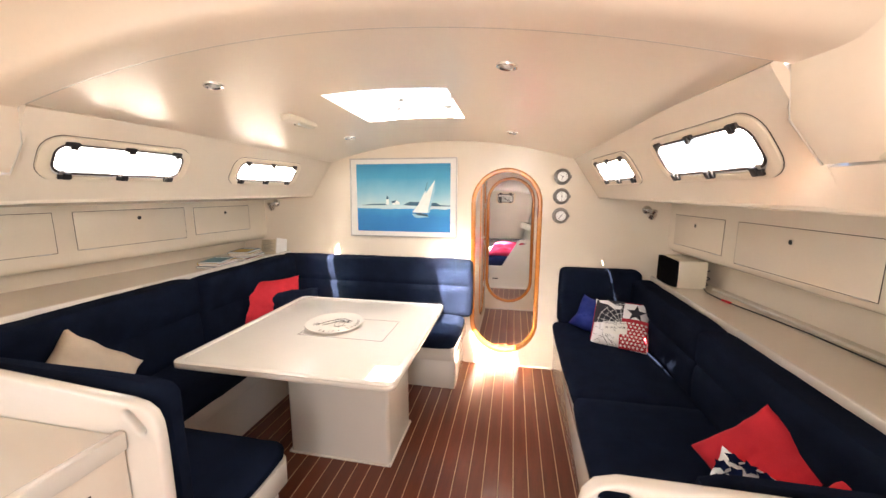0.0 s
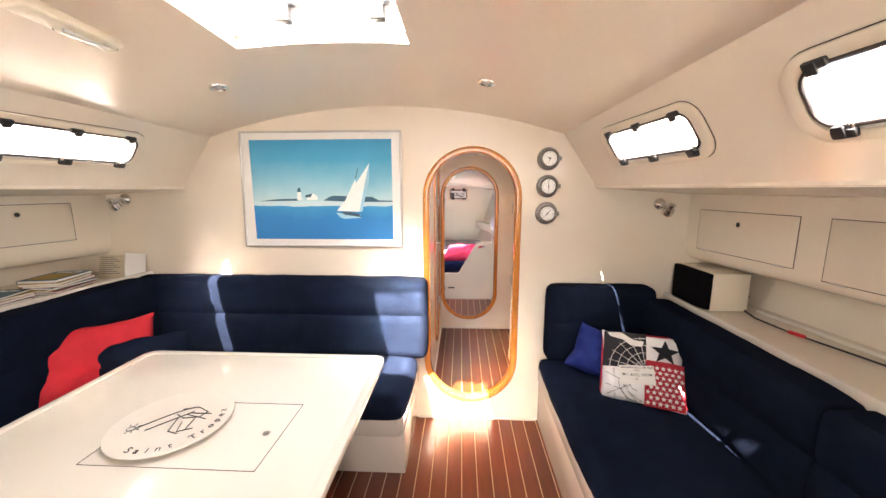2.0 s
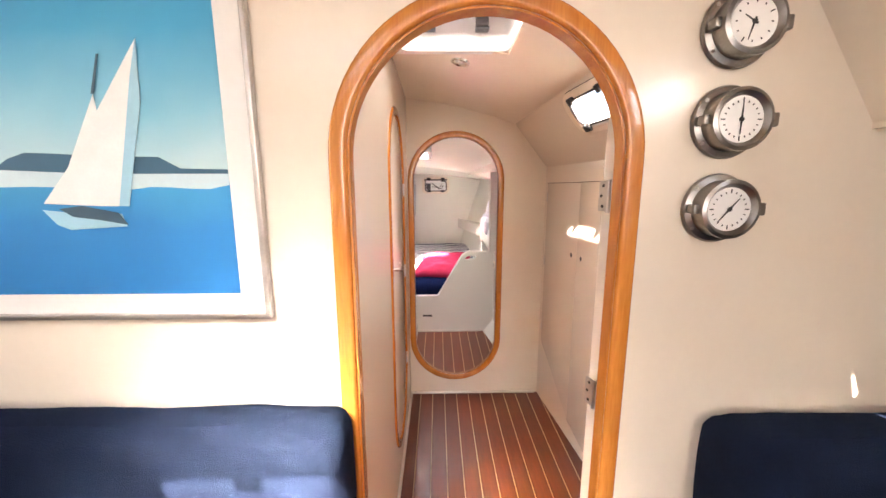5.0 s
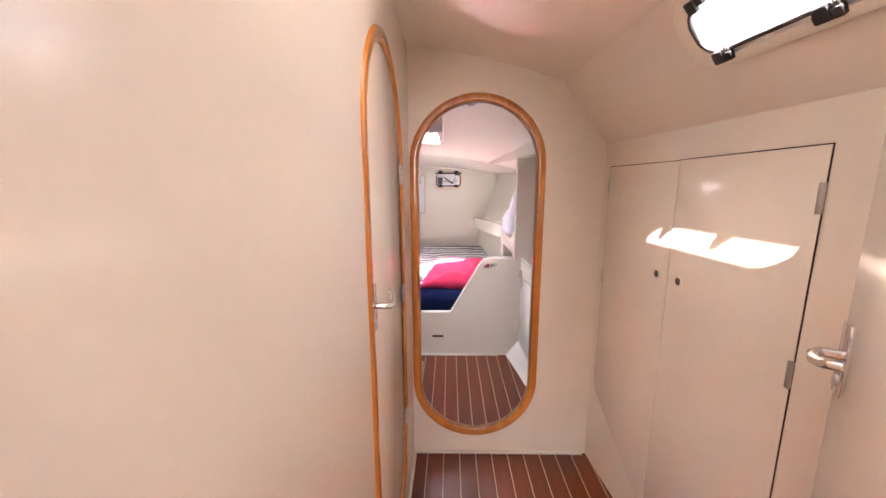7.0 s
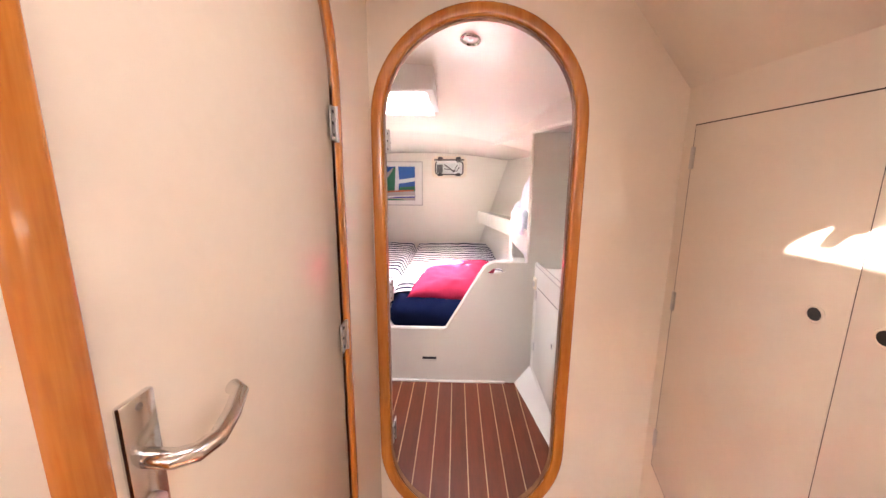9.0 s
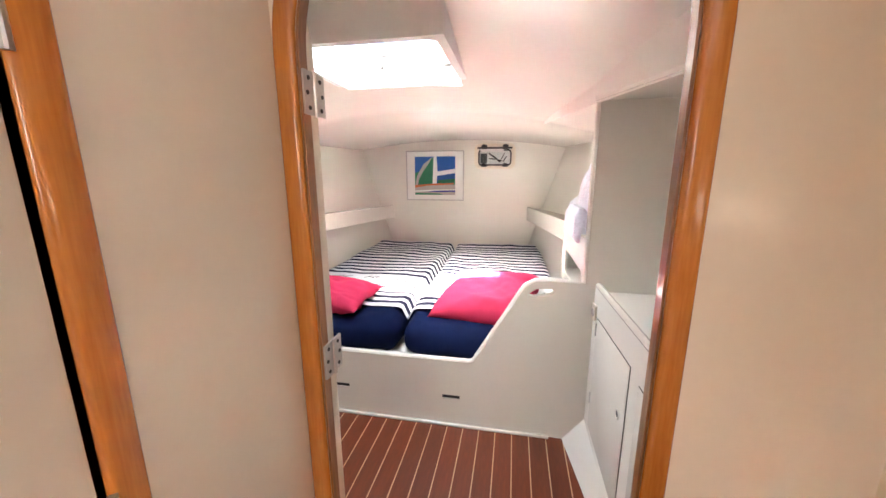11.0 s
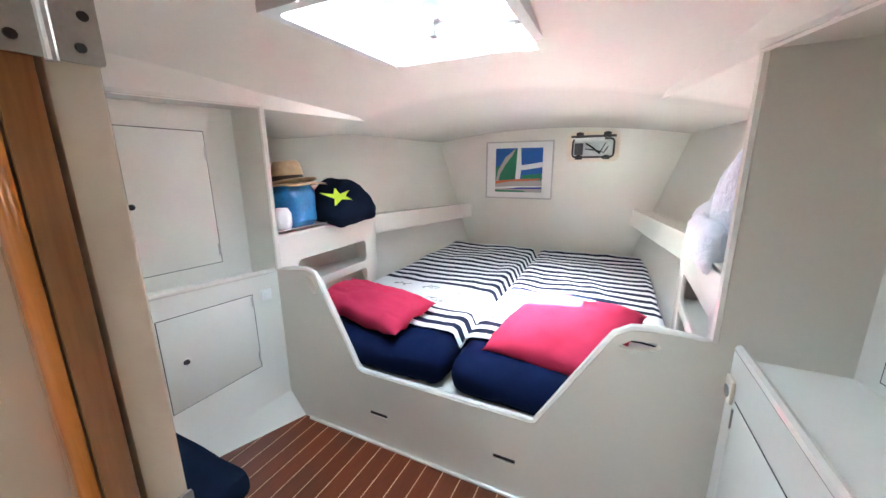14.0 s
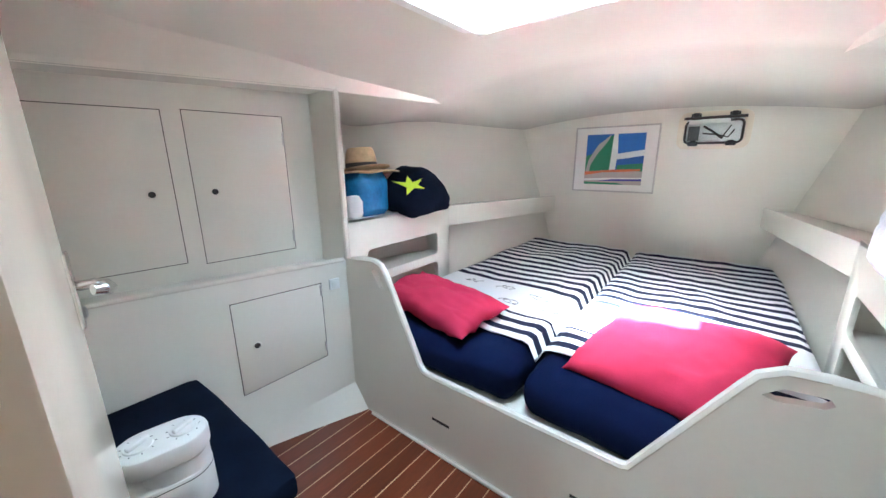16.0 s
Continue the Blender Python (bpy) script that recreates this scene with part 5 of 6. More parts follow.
st = scatter("scatter_cushion", pose(0.885, 1.50, 0.62, -40, 12, -40), 0.28, 0.255, 0.11, WHITE, "navy and white patterned cushion on the settee", 23.0)
rn = random.Random(8)
tagged(part("printed_pattern", join(*[on_pillow([(-0.12 + 0.043 * i + 0.02 * (j % 2) + x * rn.uniform(0.9, 1.3), -0.10 + 0.04 * j + z * rn.uniform(0.8, 1.2)) for x, z in star(0.023, 5, 0.6, rn.uniform(0, 90))], 0.34, 0.30, 0.12, 0.007) for i in range(6) for j in range(6)]), SHEET, st, "navy printed shapes"), kind="stuff")

# ---- on the shelves ----
sp = thing("loudspeaker", (1.30, 3.43, 0.924), "cream loudspeaker with a curved black front on the shelf", "loudspeaker")
part("cabinet", box(0.02, 0.215, -0.165, 0.155, 0.0, 0.212, 0.006), IVORY, sp)
part("grille", prism([(0.022, -0.16), (0.0, -0.150), (-0.022, -0.10), (-0.032, 0.0), (-0.030, 0.10), (-0.018, 0.148), (0.022, 0.150)], Matrix.Translation((0, 0, 0.004)), 0.206, 0.008), CLOTH, sp, "curved black cloth grille")
part("terminal", box(0.215, 0.232, 0.0, 0.06, 0.03, 0.12, 0.003), BLACK, sp)
cb = solid("cable", sweep([(1.53, 3.44, 1.04), (1.56, 3.40, 0.99), (1.55, 3.33, 0.945), (1.50, 3.26, 0.932), (1.47, 3.15, 0.930), (1.48, 2.95, 0.930), (1.54, 2.70, 0.930), (1.60, 2.40, 0.930), (1.64, 2.0, 0.930), (1.67, 1.6, 0.930)], 0.0045, n=6), BLACK, "thin black cable running along the shelf", "cable")
cl = [(1.54 + 0.03 * math.cos(a * 1.3), 3.36 + 0.03 * math.sin(a), 0.935 + 0.012 * a) for a in [k * 0.6 for k in range(18)]]
solid("cable", sweep(cl, 0.004, n=6), BLACK, "coiled black cable behind the loudspeaker", "cable")
solid("cable_connector", moved(box(-0.035, 0.035, -0.008, 0.008, 0.0, 0.014, 0.004), pose(1.485, 2.93, 0.926, 0, 0, 105)), RED, "small red cable connector on the shelf", "connector")
solid("trim_conduit", sweep([(1.56 + 0.1 * (3.25 - y), y, 0.934) for y in (3.25, 2.6, 2.0, 1.4)], 0.009, n=8), GELCOAT, "white cable conduit along the shelf's back", "trim", kind="structure")
dv = thing("stereo_unit", pose(1.44, 1.50, 0.924, 0, 0, 6), "beige stacked stereo unit on the shelf", "stereo")
part("body", box(-0.11, 0.13, -0.14, 0.14, 0.0, 0.2, 0.006), IVORY, dv)
for k in range(3):
    part("slot", box(-0.113, -0.108, -0.10, 0.10, 0.03 + 0.055 * k, 0.055 + 0.055 * k, 0.001), BLACK, dv)

rb = random.Random(2)
COVERS = [flat("cover_red", (0.34, 0.03, 0.03)), flat("cover_blue", (0.02, 0.09, 0.2)), flat("cover_yellow", (0.45, 0.28, 0.02)), flat("cover_grey", (0.12, 0.12, 0.13)), flat("cover_teal", (0.02, 0.12, 0.16)), flat("cover_sand", (0.5, 0.42, 0.30))]
for (cx, cy, n, w, l) in ((-2.40, 2.87, 4, 0.17, 0.25), (-2.34, 3.13, 8, 0.18, 0.25)):
    z = 1.031
    for k in range(n):
        th = rb.uniform(0.007, 0.014)
        mg = thing("magazine", pose(cx + rb.uniform(-0.015, 0.015), cy + rb.uniform(-0.02, 0.02), z, 0, 0, 8 + rb.uniform(-9, 9)), "glossy sailing magazine in a pile on the shelf", "magazine", "magazines on the shelf")
        part("page_block", box(-w / 2 + 0.003, w / 2 - 0.003, -l / 2 + 0.003, l / 2 - 0.003, 0.001, th - 0.001), PAPER, mg)
        cv = part("cover", join(box(-w / 2, w / 2, -l / 2, l / 2, th - 0.001, th), box(-w / 2, w / 2, -l / 2, l / 2, 0, 0.001), box(-w / 2, -w / 2 + 0.001, -l / 2, l / 2, 0, th)), COVERS[(k * 2 + n) % 6], mg)
        part("cover_picture", box(-w / 2 + 0.02, w / 2 - 0.02, -l / 2 + 0.03, l / 2 - 0.07, th, th + 0.0004), COVERS[(k + 1) % 6], cv)
        z += th
    part("title_lettering", writing("World", 0.045, Matrix.Translation((0.0, 0.085, th + 0.0008)) @ pose(0, 0, 0, 0, 0, 0)), PAPER, mg, "white title lettering")
bk = thing("booklet", pose(-2.33, 3.43, 1.031, -14, 0, 12), "white booklet standing open against the wall", "booklet")
part("cover", prism([(-0.07, 0), (0.07, 0), (0.07, 0.15), (-0.07, 0.15)], XZ(0), 0.006, 0.001), COVERS[5], bk)
part("printed_lines", join(*[box(-0.055, 0.055 - 0.02 * (q % 3), -0.0066, -0.006, 0.03 + 0.013 * q, 0.034 + 0.013 * q) for q in range(9)]), COVERS[3], bk, "grey printed lines")
part("back_cover", moved(prism([(0, 0), (0.12, 0), (0.12, 0.165), (0, 0.165)], XZ(0), 0.004, 0.001), pose(0.075, 0, 0, 0, 0, 60)), PAPER, bk)

# ---- passage lockers ----
pw = lambda y: 0.62 + 0.1 * (YB - y)
mPW = axes((pw(YB) - 0.001, YB, 0), (0.1, -1, 0), (0, 0, 1))
du = lambda y: (YB - y) * math.hypot(1, 0.1)
ua, ub, uc = du(5.235), du(4.80), du(4.355)
mDoor = mPW
locker(mDoor @ Matrix.Translation((ua, 0, 0)), ub - ua, 1.5, (ub - ua - 0.055, 1.105), PAINT, [(0.003, 1.42, 0.006, 0.03), (0.003, 1.0, 0.006, 0.03), (0.003, 0.53, 0.006, 0.03)], "tall cream locker door with a finger hole", [(0, 0.43), (ub - ua - 0.001, 0.12), (ub - ua - 0.001, 1.508), (0, 1.508)], "passage lockers")
locker(mDoor @ Matrix.Translation((ub, 0, 0)), uc - ub, 1.5, (0.055, 1.105), PAINT, [(uc - ub - 0.003, 1.40, 0.006, 0.035), (uc - ub - 0.003, 0.98, 0.006, 0.035), (uc - ub - 0.003, 0.45, 0.006, 0.035)], "tall cream locker door with steel hinges", [(0.001, 0.115), (0.25, 0.05), (uc - ub, 0.05), (uc - ub, 1.515), (0.001, 1.51)], "passage lockers")

# ---- cabin lockers ----
lw = lambda y: mirror(0.415 + 0.24 * (6.415 - y), MX)
def port_plane(xf, ya, yb):
    return axes((xf(ya) + 0.001, ya, 0), (xf(yb) - xf(ya), yb - ya, 0), (0, 0, 1))
m = port_plane(lw, 5.90, 6.28)
wd = math.hypot(0.38, 0.24 * 0.38)
locker(m, wd, 1, (0.08, 0.51), CABIN, [(wd - 0.003, 0.70, 0.004, 0.025), (wd - 0.003, 0.40, 0.004, 0.025)], "white flush locker door below the counter", [(0, 0.285), (wd, 0.345), (wd, 0.735), (0, 0.725)], "cabin lockers")
rw = lambda y: mirror(0.615 + 0.30 * (6.415 - y), MX)
m = port_plane(rw, 5.915, 6.285)
wd = math.hypot(0.37, 0.3 * 0.37)
locker(m, wd, 1, (0.075, 1.19), CABIN, [(wd - 0.003, 1.42, 0.004, 0.03), (wd - 0.003, 0.95, 0.004, 0.03)], "white flush locker door in the recess", [(0, 0.87), (wd, 0.885), (wd, 1.52), (0, 1.53)], "cabin lockers")
m = port_plane(rw, 5.46, 5.845)
wd = math.hypot(0.385, 0.3 * 0.385)
locker(m, wd, 1, (wd - 0.075, 1.19), CABIN, [(0.003, 1.42, 0.004, 0.03), (0.003, 0.95, 0.004, 0.03)], "white flush locker door in the recess", [(0, 0.87), (wd, 0.885), (wd, 1.525), (0, 1.53)], "cabin lockers")
sw = thing("light_switch", axes((lw(6.345) + 0.001, 6.345, 0.72), (lw(6.40) - lw(6.345), 0.055, 0), (0, 0, 1)), "small square white switch by the berth", "switch")
part("plate", prism(rrect(0, 0, 0.026, 0.028, 0.004, 3), Matrix.Identity(4), 0.010, 0.002), WHITEPL, sw)
part("rocker", prism(rrect(0, 0, 0.014, 0.018, 0.003, 3), Matrix.Translation((0, 0, 0.010)), 0.003, 0.001), WHITEPL, sw)
rl = lambda y: 0.467 + 0.03 * (6.415 - y)
def star_plane(xf, ya, yb):
    return axes((xf(yb) - 0.001, yb, 0), (xf(ya) - xf(yb), ya - yb, 0), (0, 0, 1))
m = star_plane(rl, 5.905, 6.335)
wd = math.hypot(0.43, 0.03 * 0.43)
locker(m, wd, 1, (wd - 0.06, 0.489), CABIN, [(0.003, 0.65, 0.004, 0.03), (0.003, 0.31, 0.004, 0.03)], "white flush locker door below the starboard counter", [(0, 0.16), (wd, 0.12), (wd, 0.708), (0, 0.70)], "cabin lockers")
m2 = star_plane(rl, 5.39, 5.82)
locker(m2, wd, 1, (0.06, 0.489), CABIN, [(wd - 0.003, 0.63, 0.004, 0.03)], "white flush locker door below the starboard counter", [(0, 0.12), (wd, 0.10), (wd, 0.69), (0, 0.69)], "cabin lockers")
so = thing("wall_socket", m @ Matrix.Translation((-0.045, 0.715, 0)), "round cream power socket on the cabinet", "socket")
part("plate", prism(rrect(0, 0, 0.028, 0.036, 0.005, 3), Matrix.Identity(4), 0.010, 0.002), IVORY, so)
part("socket_well", disc(0.019, Matrix.Translation((0, -0.004, 0.010)), 0.003, 20), STEEL, so)
rr = lambda y: 0.722 + 0.30 * (6.415 - y)
m = star_plane(rr, 5.95, 6.352)
wd = math.hypot(0.402, 0.3 * 0.402)
locker(m, wd, 1, (wd - 0.07, 1.19), CABIN, [(0.003, 1.42, 0.004, 0.03), (0.003, 0.98, 0.004, 0.03)], "white flush locker door in the starboard recess", [(0, 0.832), (wd, 0.815), (wd, 1.53), (0, 1.503)], "cabin lockers")

# ---- berth ----
tap = lambda y: 1.0 - 0.055 * max(0.0, (y - 6.9) / 1.75)


def mattress(x0, x1, seed, label):
    y0, y1 = 6.47, 8.50
    cx, cy = (x0 + x1) / 2, (y0 + y1) / 2

    def shape(q):
        y = q.y + cy
        lift = 0.028 * max(0, (y - 6.9)) / 1.7
        return ((MX + (q.x + cx - MX) * tap(y)) - cx, q.y, q.z + lift * (q.z > -0.05))
    o = thing("mattress", (cx, cy, 0.345), label, "mattress", "berth mattresses")
    part("fitted_sheet", soft(x1 - x0, y1 - y0, 0.185, 0.065, 0.03, 0.012, 0.015, seed, shape), SHEET, o, sharp=80)
    return o


solid("berth_base", box(-1.44, 0.41, 6.455, 8.66, 0.28, 0.345, 0.004), CABIN, "white berth board under the mattresses", "berth")
mattress(-1.415, -0.535, 1.0, "thick mattress in a navy fitted sheet on the berth")
mattress(-0.495, 0.395, 5.0, "thick mattress in a navy fitted sheet on the berth")

STRIPE = bpy.data.materials.new("navy_white_striped_cotton")
STRIPE.use_nodes = True
sn, sl_ = STRIPE.node_tree.nodes, STRIPE.node_tree.links
b = sn["Principled BSDF"]
b.inputs["Roughness"].default_value, b.inputs["Specular IOR Level"].default_value = 0.88, 0.2
tc, sep = sn.new("ShaderNodeTexCoord"), sn.new("ShaderNodeSeparateXYZ")
wob = sn.new("ShaderNodeTexNoise")
wob.inputs["Scale"].default_value = 4.0
sl_.new(tc.outputs["Object"], wob.inputs["Vector"])
sl_.new(tc.outputs["Object"], sep.inputs[0])
def mth(op, a, bb=None, c=None):
    n = sn.new("ShaderNodeMath")
    n.operation = op
    for i, v in enumerate((a, bb, c)):
        if v is None:
            continue
        if isinstance(v, (int, float)):
            n.inputs[i].default_value = v
        else:
            sl_.new(v, n.inputs[i])
    return n.outputs[0]
yy = mth("MULTIPLY_ADD", wob.outputs["Fac"], 0.05, sep.outputs["Y"])
band = mth("GREATER_THAN", mth("FRACT", mth("MULTIPLY", yy, 1 / 0.094)), 0.5)
far = mth("GREATER_THAN", yy, 7.27)
near = mth("LESS_THAN", yy, 6.93)
stripe = mth("MULTIPLY", band, mth("MINIMUM", mth("ADD", far, near), 1.0))
mixc = sn.new("ShaderNodeMix")
mixc.data_type = "RGBA"
mixc.inputs[6].default_value, mixc.inputs[7].default_value = (0.78, 0.79, 0.80, 1), (0.010, 0.014, 0.042, 1)
sl_.new(stripe, mixc.inputs[0])
sl_.new(mixc.outputs[2], b.inputs["Base Color"])
wv, bpn = sn.new("ShaderNodeTexNoise"), sn.new("ShaderNodeBump")
wv.inputs["Scale"].default_value = 260
bpn.inputs["Strength"].default_value, bpn.inputs["Distance"].default_value = 0.15, 0.01
sl_.new(tc.outputs["Object"], wv.inputs["Vector"])
sl_.new(wv.outputs["Fac"], bpn.inputs["Height"])
sl_.new(bpn.outputs[0], b.inputs["Normal"])


def duvet(x0, x1, seed):
    """A striped cover spread on a mattress, with creases and hanging edges; built in the cabin's own coordinates."""
    nx, ny = 30, 64
    y0, y1 = 6.66, 8.46

    def at(i, j):
        u, y = i / nx, y0 + (y1 - y0) * j / ny
        x = x0 - 0.018 + (x1 - x0 + 0.036) * u
        xx = MX + (x - MX) * tap(y)
        e = min(u, 1 - u)
        drop = 0.075 * max(0, 1 - e / 0.055) ** 2
        z = 0.345 + 0.214 + 0.028 * max(0, y - 6.9) / 1.7 - drop
        w = noise.noise(Vector((xx * 3 + seed, y * 2.2, 0))) * 0.018 + noise.noise(Vector((xx * 9 + seed, y * 4 + xx * 5, 2))) * 0.008
        if j > ny - 5:
            z += 0.010 * (j - ny + 5) / 4 * (1 + noise.noise(Vector((xx * 8 + seed, 0, 0))))
        return (xx, y, z + max(-0.004, w) + 0.004)
    o = thing("bed_cover", (0, 0, 0), "navy and white striped cotton cover on the berth", "bed cover", "berth covers")
    part("cloth", sheet(nx, ny, at, (0, 0, -0.006)), STRIPE, o, sharp=85)
    script = []
    for k in range(7):
        cx, cy = x0 + (x1 - x0) * (0.10 + 0.13 * k), 6.99 + 0.16 * (k % 2) + 0.02 * math.sin(k * 2.3)
        pts = []
        for q in range(26):
            a = q * 0.5
            px, py = cx + 0.0075 * q * 0.55 + 0.018 * math.sin(a * 1.7 + k), cy + 0.022 * math.cos(a + k)
            pts.append((px, py, 0.345 + 0.220 + 0.028 * max(0, py - 6.9) / 1.7 + max(-0.004, noise.noise(Vector((px * 3 + seed, py * 2.2, 0))) * 0.018 + noise.noise(Vector((px * 9 + seed, py * 4 + px * 5, 2))) * 0.008)))
        script.append(sweep(pts, 0.0013, n=4))
    tagged(part("printed_script", join(*script), INK, o, "illegible dark cursive print"), kind="stuff")


duvet(-1.415, -0.535, 3.0)
duvet(-0.495, 0.405, 8.0)
scatter("bed_pillow", pose(-1.07, 6.69, 0.615, -82, 2, -8), 0.66, 0.34, 0.14, PINK, "crimson pink pillow lying on the berth", 31.0, 0.02)
scatter("bed_pillow", pose(-0.05, 6.735, 0.63, -72, -4, -16), 0.56, 0.46, 0.17, PINK, "crimson pink pillow lying at the berth's foot", 37.0, 0.02)

# ---- berth shelves and side boxes ----
for s, nm in ((-1, "port"), (1, "starboard")):
    f = (lambda x: x) if s > 0 else (lambda x: mirror(x, MX))
    sh = thing("shelf", (0, 0, 0), "white hull-side shelf with a deep front board", "shelf", "berth shelves")
    fr = [(0.445, 7.29), (0.225, 8.664)]
    bm = sheet(1, 1, lambda i, j: (f(fr[j][0]), fr[j][1], (0.835, 0.972)[i] + 0.035 * (1 - j)), (s * 0.018, 0, 0))
    part("front_board", bm, CABIN, sh)
    part("shelf_top", sheet(1, 1, lambda i, j: (f((fr[j][0] + 0.01, (1.02, 0.5)[j])[i]), fr[j][1], 0.955 + 0.035 * (1 - j)), (0, 0, -0.018)), CABIN, sh)
    bx = thing("side_locker", (0, 0, 0), "white berth-side locker with rounded openings", "cabinet", "berth-side lockers")
    xf = 0.428
    mm = axes((f(xf), 0, 0), (0, 1, 0), (0, 0, 1))
    part("front", prism([(6.445, 0.40), (7.29, 0.40), (7.29, 1.025), (6.445, 1.025)], mm, s * 0.018, 0.003, [rrect(6.87, 0.775, 0.30, 0.072, 0.03, 5), rrect(6.87, 0.575, 0.30, 0.075, 0.03, 5)]), CABIN, bx)
    part("top", box(min(f(xf), f(1.2)), max(f(xf), f(1.2)), 6.445, 7.29, 1.010, 1.024), CABIN, bx)
    part("inner_shelf", box(min(f(xf + 0.02), f(1.05)), max(f(xf + 0.02), f(1.05)), 6.445, 7.28, 0.672, 0.685), CABIN, bx)
    part("end_panel", box(min(f(xf), f(1.0)), max(f(xf), f(1.0)), 7.275, 7.29, 0.40, 1.01), CABIN, bx)

# ---- luggage on the port locker ----
TOTE = material("glossy_blue_tote", (0.02, 0.16, 0.38), 0.25, vary=0.35, scale=12, fine=60, bump=0.1, coat=0.3)
STRAW = material("pale_straw", (0.55, 0.40, 0.24), 0.8, vary=0.2, scale=30, fine=300, bump=0.3)
LIME = flat("lime_print", (0.62, 0.75, 0.02), 0.6)
GREENP = flat("green_print", (0.05, 0.22, 0.06), 0.5)
tote = thing("tote_bag", (-1.58, 6.66, 1.024), "glossy blue tote bag standing on the locker", "bag")
part("body", moved(soft(0.25, 0.20, 0.22, 0.04, 0.03, 0.012, 0.014, 3.0), Matrix.Translation((0, 0, 0))), TOTE, tote)
part("white_print", box(-0.03, 0.09, -0.106, -0.1005, 0.01, 0.05, 0.002), WHITEPL, tote)
part("green_print", box(-0.11, -0.04, -0.112, -0.1005, 0.05, 0.18, 0.002), GREENP, tote)
bagc = thing("white_pouch", (-1.505, 6.535, 1.025), "small crumpled white pouch by the bags", "pouch")
part("cloth", soft(0.10, 0.08, 0.11, 0.035, 0.02, 0.008, 0.012, 9.0), WHITE, bagc)
hatb = thing("sun_hat", pose(-1.60, 6.70, 1.245, 0, -4, 0), "straw sun hat with a frayed brim", "hat")
part("brim", sheet(36, 3, lambda i, j: ((0.09 + 0.035 * j) * math.cos(i * math.pi / 18), (0.09 + 0.035 * j) * math.sin(i * math.pi / 18), 0.012 - 0.004 * j + 0.004 * math.sin(i * 1.1)), (0, 0, 0.006)), STRAW, hatb)
hat2 = thing("fedora_hat", pose(-1.61, 6.69, 1.262, 0, -5, 0), "beige fedora with a black band", "hat")
part("crown", lathe([(0.088, 0.0), (0.086, 0.05), (0.078, 0.10), (0.066, 0.122), (0.04, 0.112), (0.005, 0.108)], 32), STRAW, hat2)
part("brim", sheet(36, 3, lambda i, j: ((0.082 + 0.025 * j) * math.cos(i * math.pi / 18), (0.082 + 0.025 * j) * math.sin(i * math.pi / 18), 0.002 + 0.004 * j * j * abs(math.cos(i * math.pi / 18)) * 0.5), (0, 0, 0.004)), STRAW, hat2)
part("band", lathe([(0.0895, 0.004), (0.0875, 0.042), (0.084, 0.042), (0.084, 0.004)], 32), BLACK, hat2, "black hat band")
duf = thing("sports_bag", (-1.50, 6.99, 1.024), "navy sports bag with a lime zigzag print", "bag")


def slump(q):
    k = max(0.0, q.z + 0.1) / 0.24
    return (q.x * (1 - 0.42 * k) + 0.02 * k, q.y * (1 - 0.50 * k * k) - 0.03 * k, q.z + 0.045 * math.cos(q.y * 11) * k)


part("body", soft(0.36, 0.42, 0.20, 0.065, 0.03, 0.018, 0.02, 4.0, slump), NAVY, duf, sharp=80)
zig = [(-0.10, 0.04), (-0.02, 0.03), (-0.01, 0.075), (0.02, 0.03), (0.075, 0.055), (0.05, 0.015), (0.09, -0.01), (0.03, -0.005), (-0.015, -0.05), (-0.015, 0.0)]
part("zigzag_print", moved(prism(zig, XZ(0), 0.004), Matrix.Translation((0.142, -0.186, 0.147)) @ Matrix.Scale(0.95, 4) @ pose(0, 0, 0, -32, 0, 42)), LIME, duf, "lime green zigzag")

# ---- white duvet stuffed on the starboard shelf ----
QUILT = material("white_quilted_cotton", (0.74, 0.77, 0.84), 0.85, vary=0.08, scale=10, fine=60, bump=0.6)
wd_ = thing("folded_duvet", (0.64, 6.82, 1.024), "white quilted duvet stuffed on the side shelf", "duvet")


def heap(q):
    k = max(0.0, (q.z + 0.24) / 0.48)
    return (q.x * (1 - 0.35 * k) - 0.04 * math.sin(6 * q.z), q.y * (1 - 0.5 * k) - 0.06 * k, q.z)


part("quilt", soft(0.42, 0.46, 0.42, 0.13, 0.03, 0.03, 0.034, 2.0, heap), QUILT, wd_, sharp=85)
part("fold", moved(soft(0.34, 0.32, 0.20, 0.09, 0.03, 0.03, 0.028, 8.0), Matrix.Translation((-0.02, 0.27, 0.0))), QUILT, wd_, sharp=85)

part("hanging_corner", moved(soft(0.07, 0.34, 0.15, 0.032, 0.015, 0.012, 0.014, 5.0), Matrix.Translation((-0.213, 0.02, -0.035))), QUILT, wd_, sharp=85)

# ---- small picture and porthole at the berth's head ----
p2 = thing("picture", (-0.775, 8.664, 1.30), "small framed abstract print of sails and sea", "picture")
part("frame", prism(quad(-0.322, -0.268, 0.322, 0.268, 1), XZ(0), 0.02, 0.003, [quad(-0.31, -0.256, 0.31, 0.256, 1)]), STEEL, p2, "thin silver frame")
part("mount", prism(quad(-0.312, -0.258, 0.312, 0.258, 1), XZ(0), 0.008), PAPER, p2, "white mount board")
CB, CG, CO, CGR, CV, CS = flat("art_blue", (0.012, 0.11, 0.42)), flat("art_green", (0.02, 0.20, 0.10)), flat("art_orange", (0.55, 0.14, 0.05)), flat("art_grey", (0.42, 0.38, 0.36)), flat("art_violet", (0.05, 0.05, 0.30)), flat("art_white", (0.75, 0.77, 0.76))
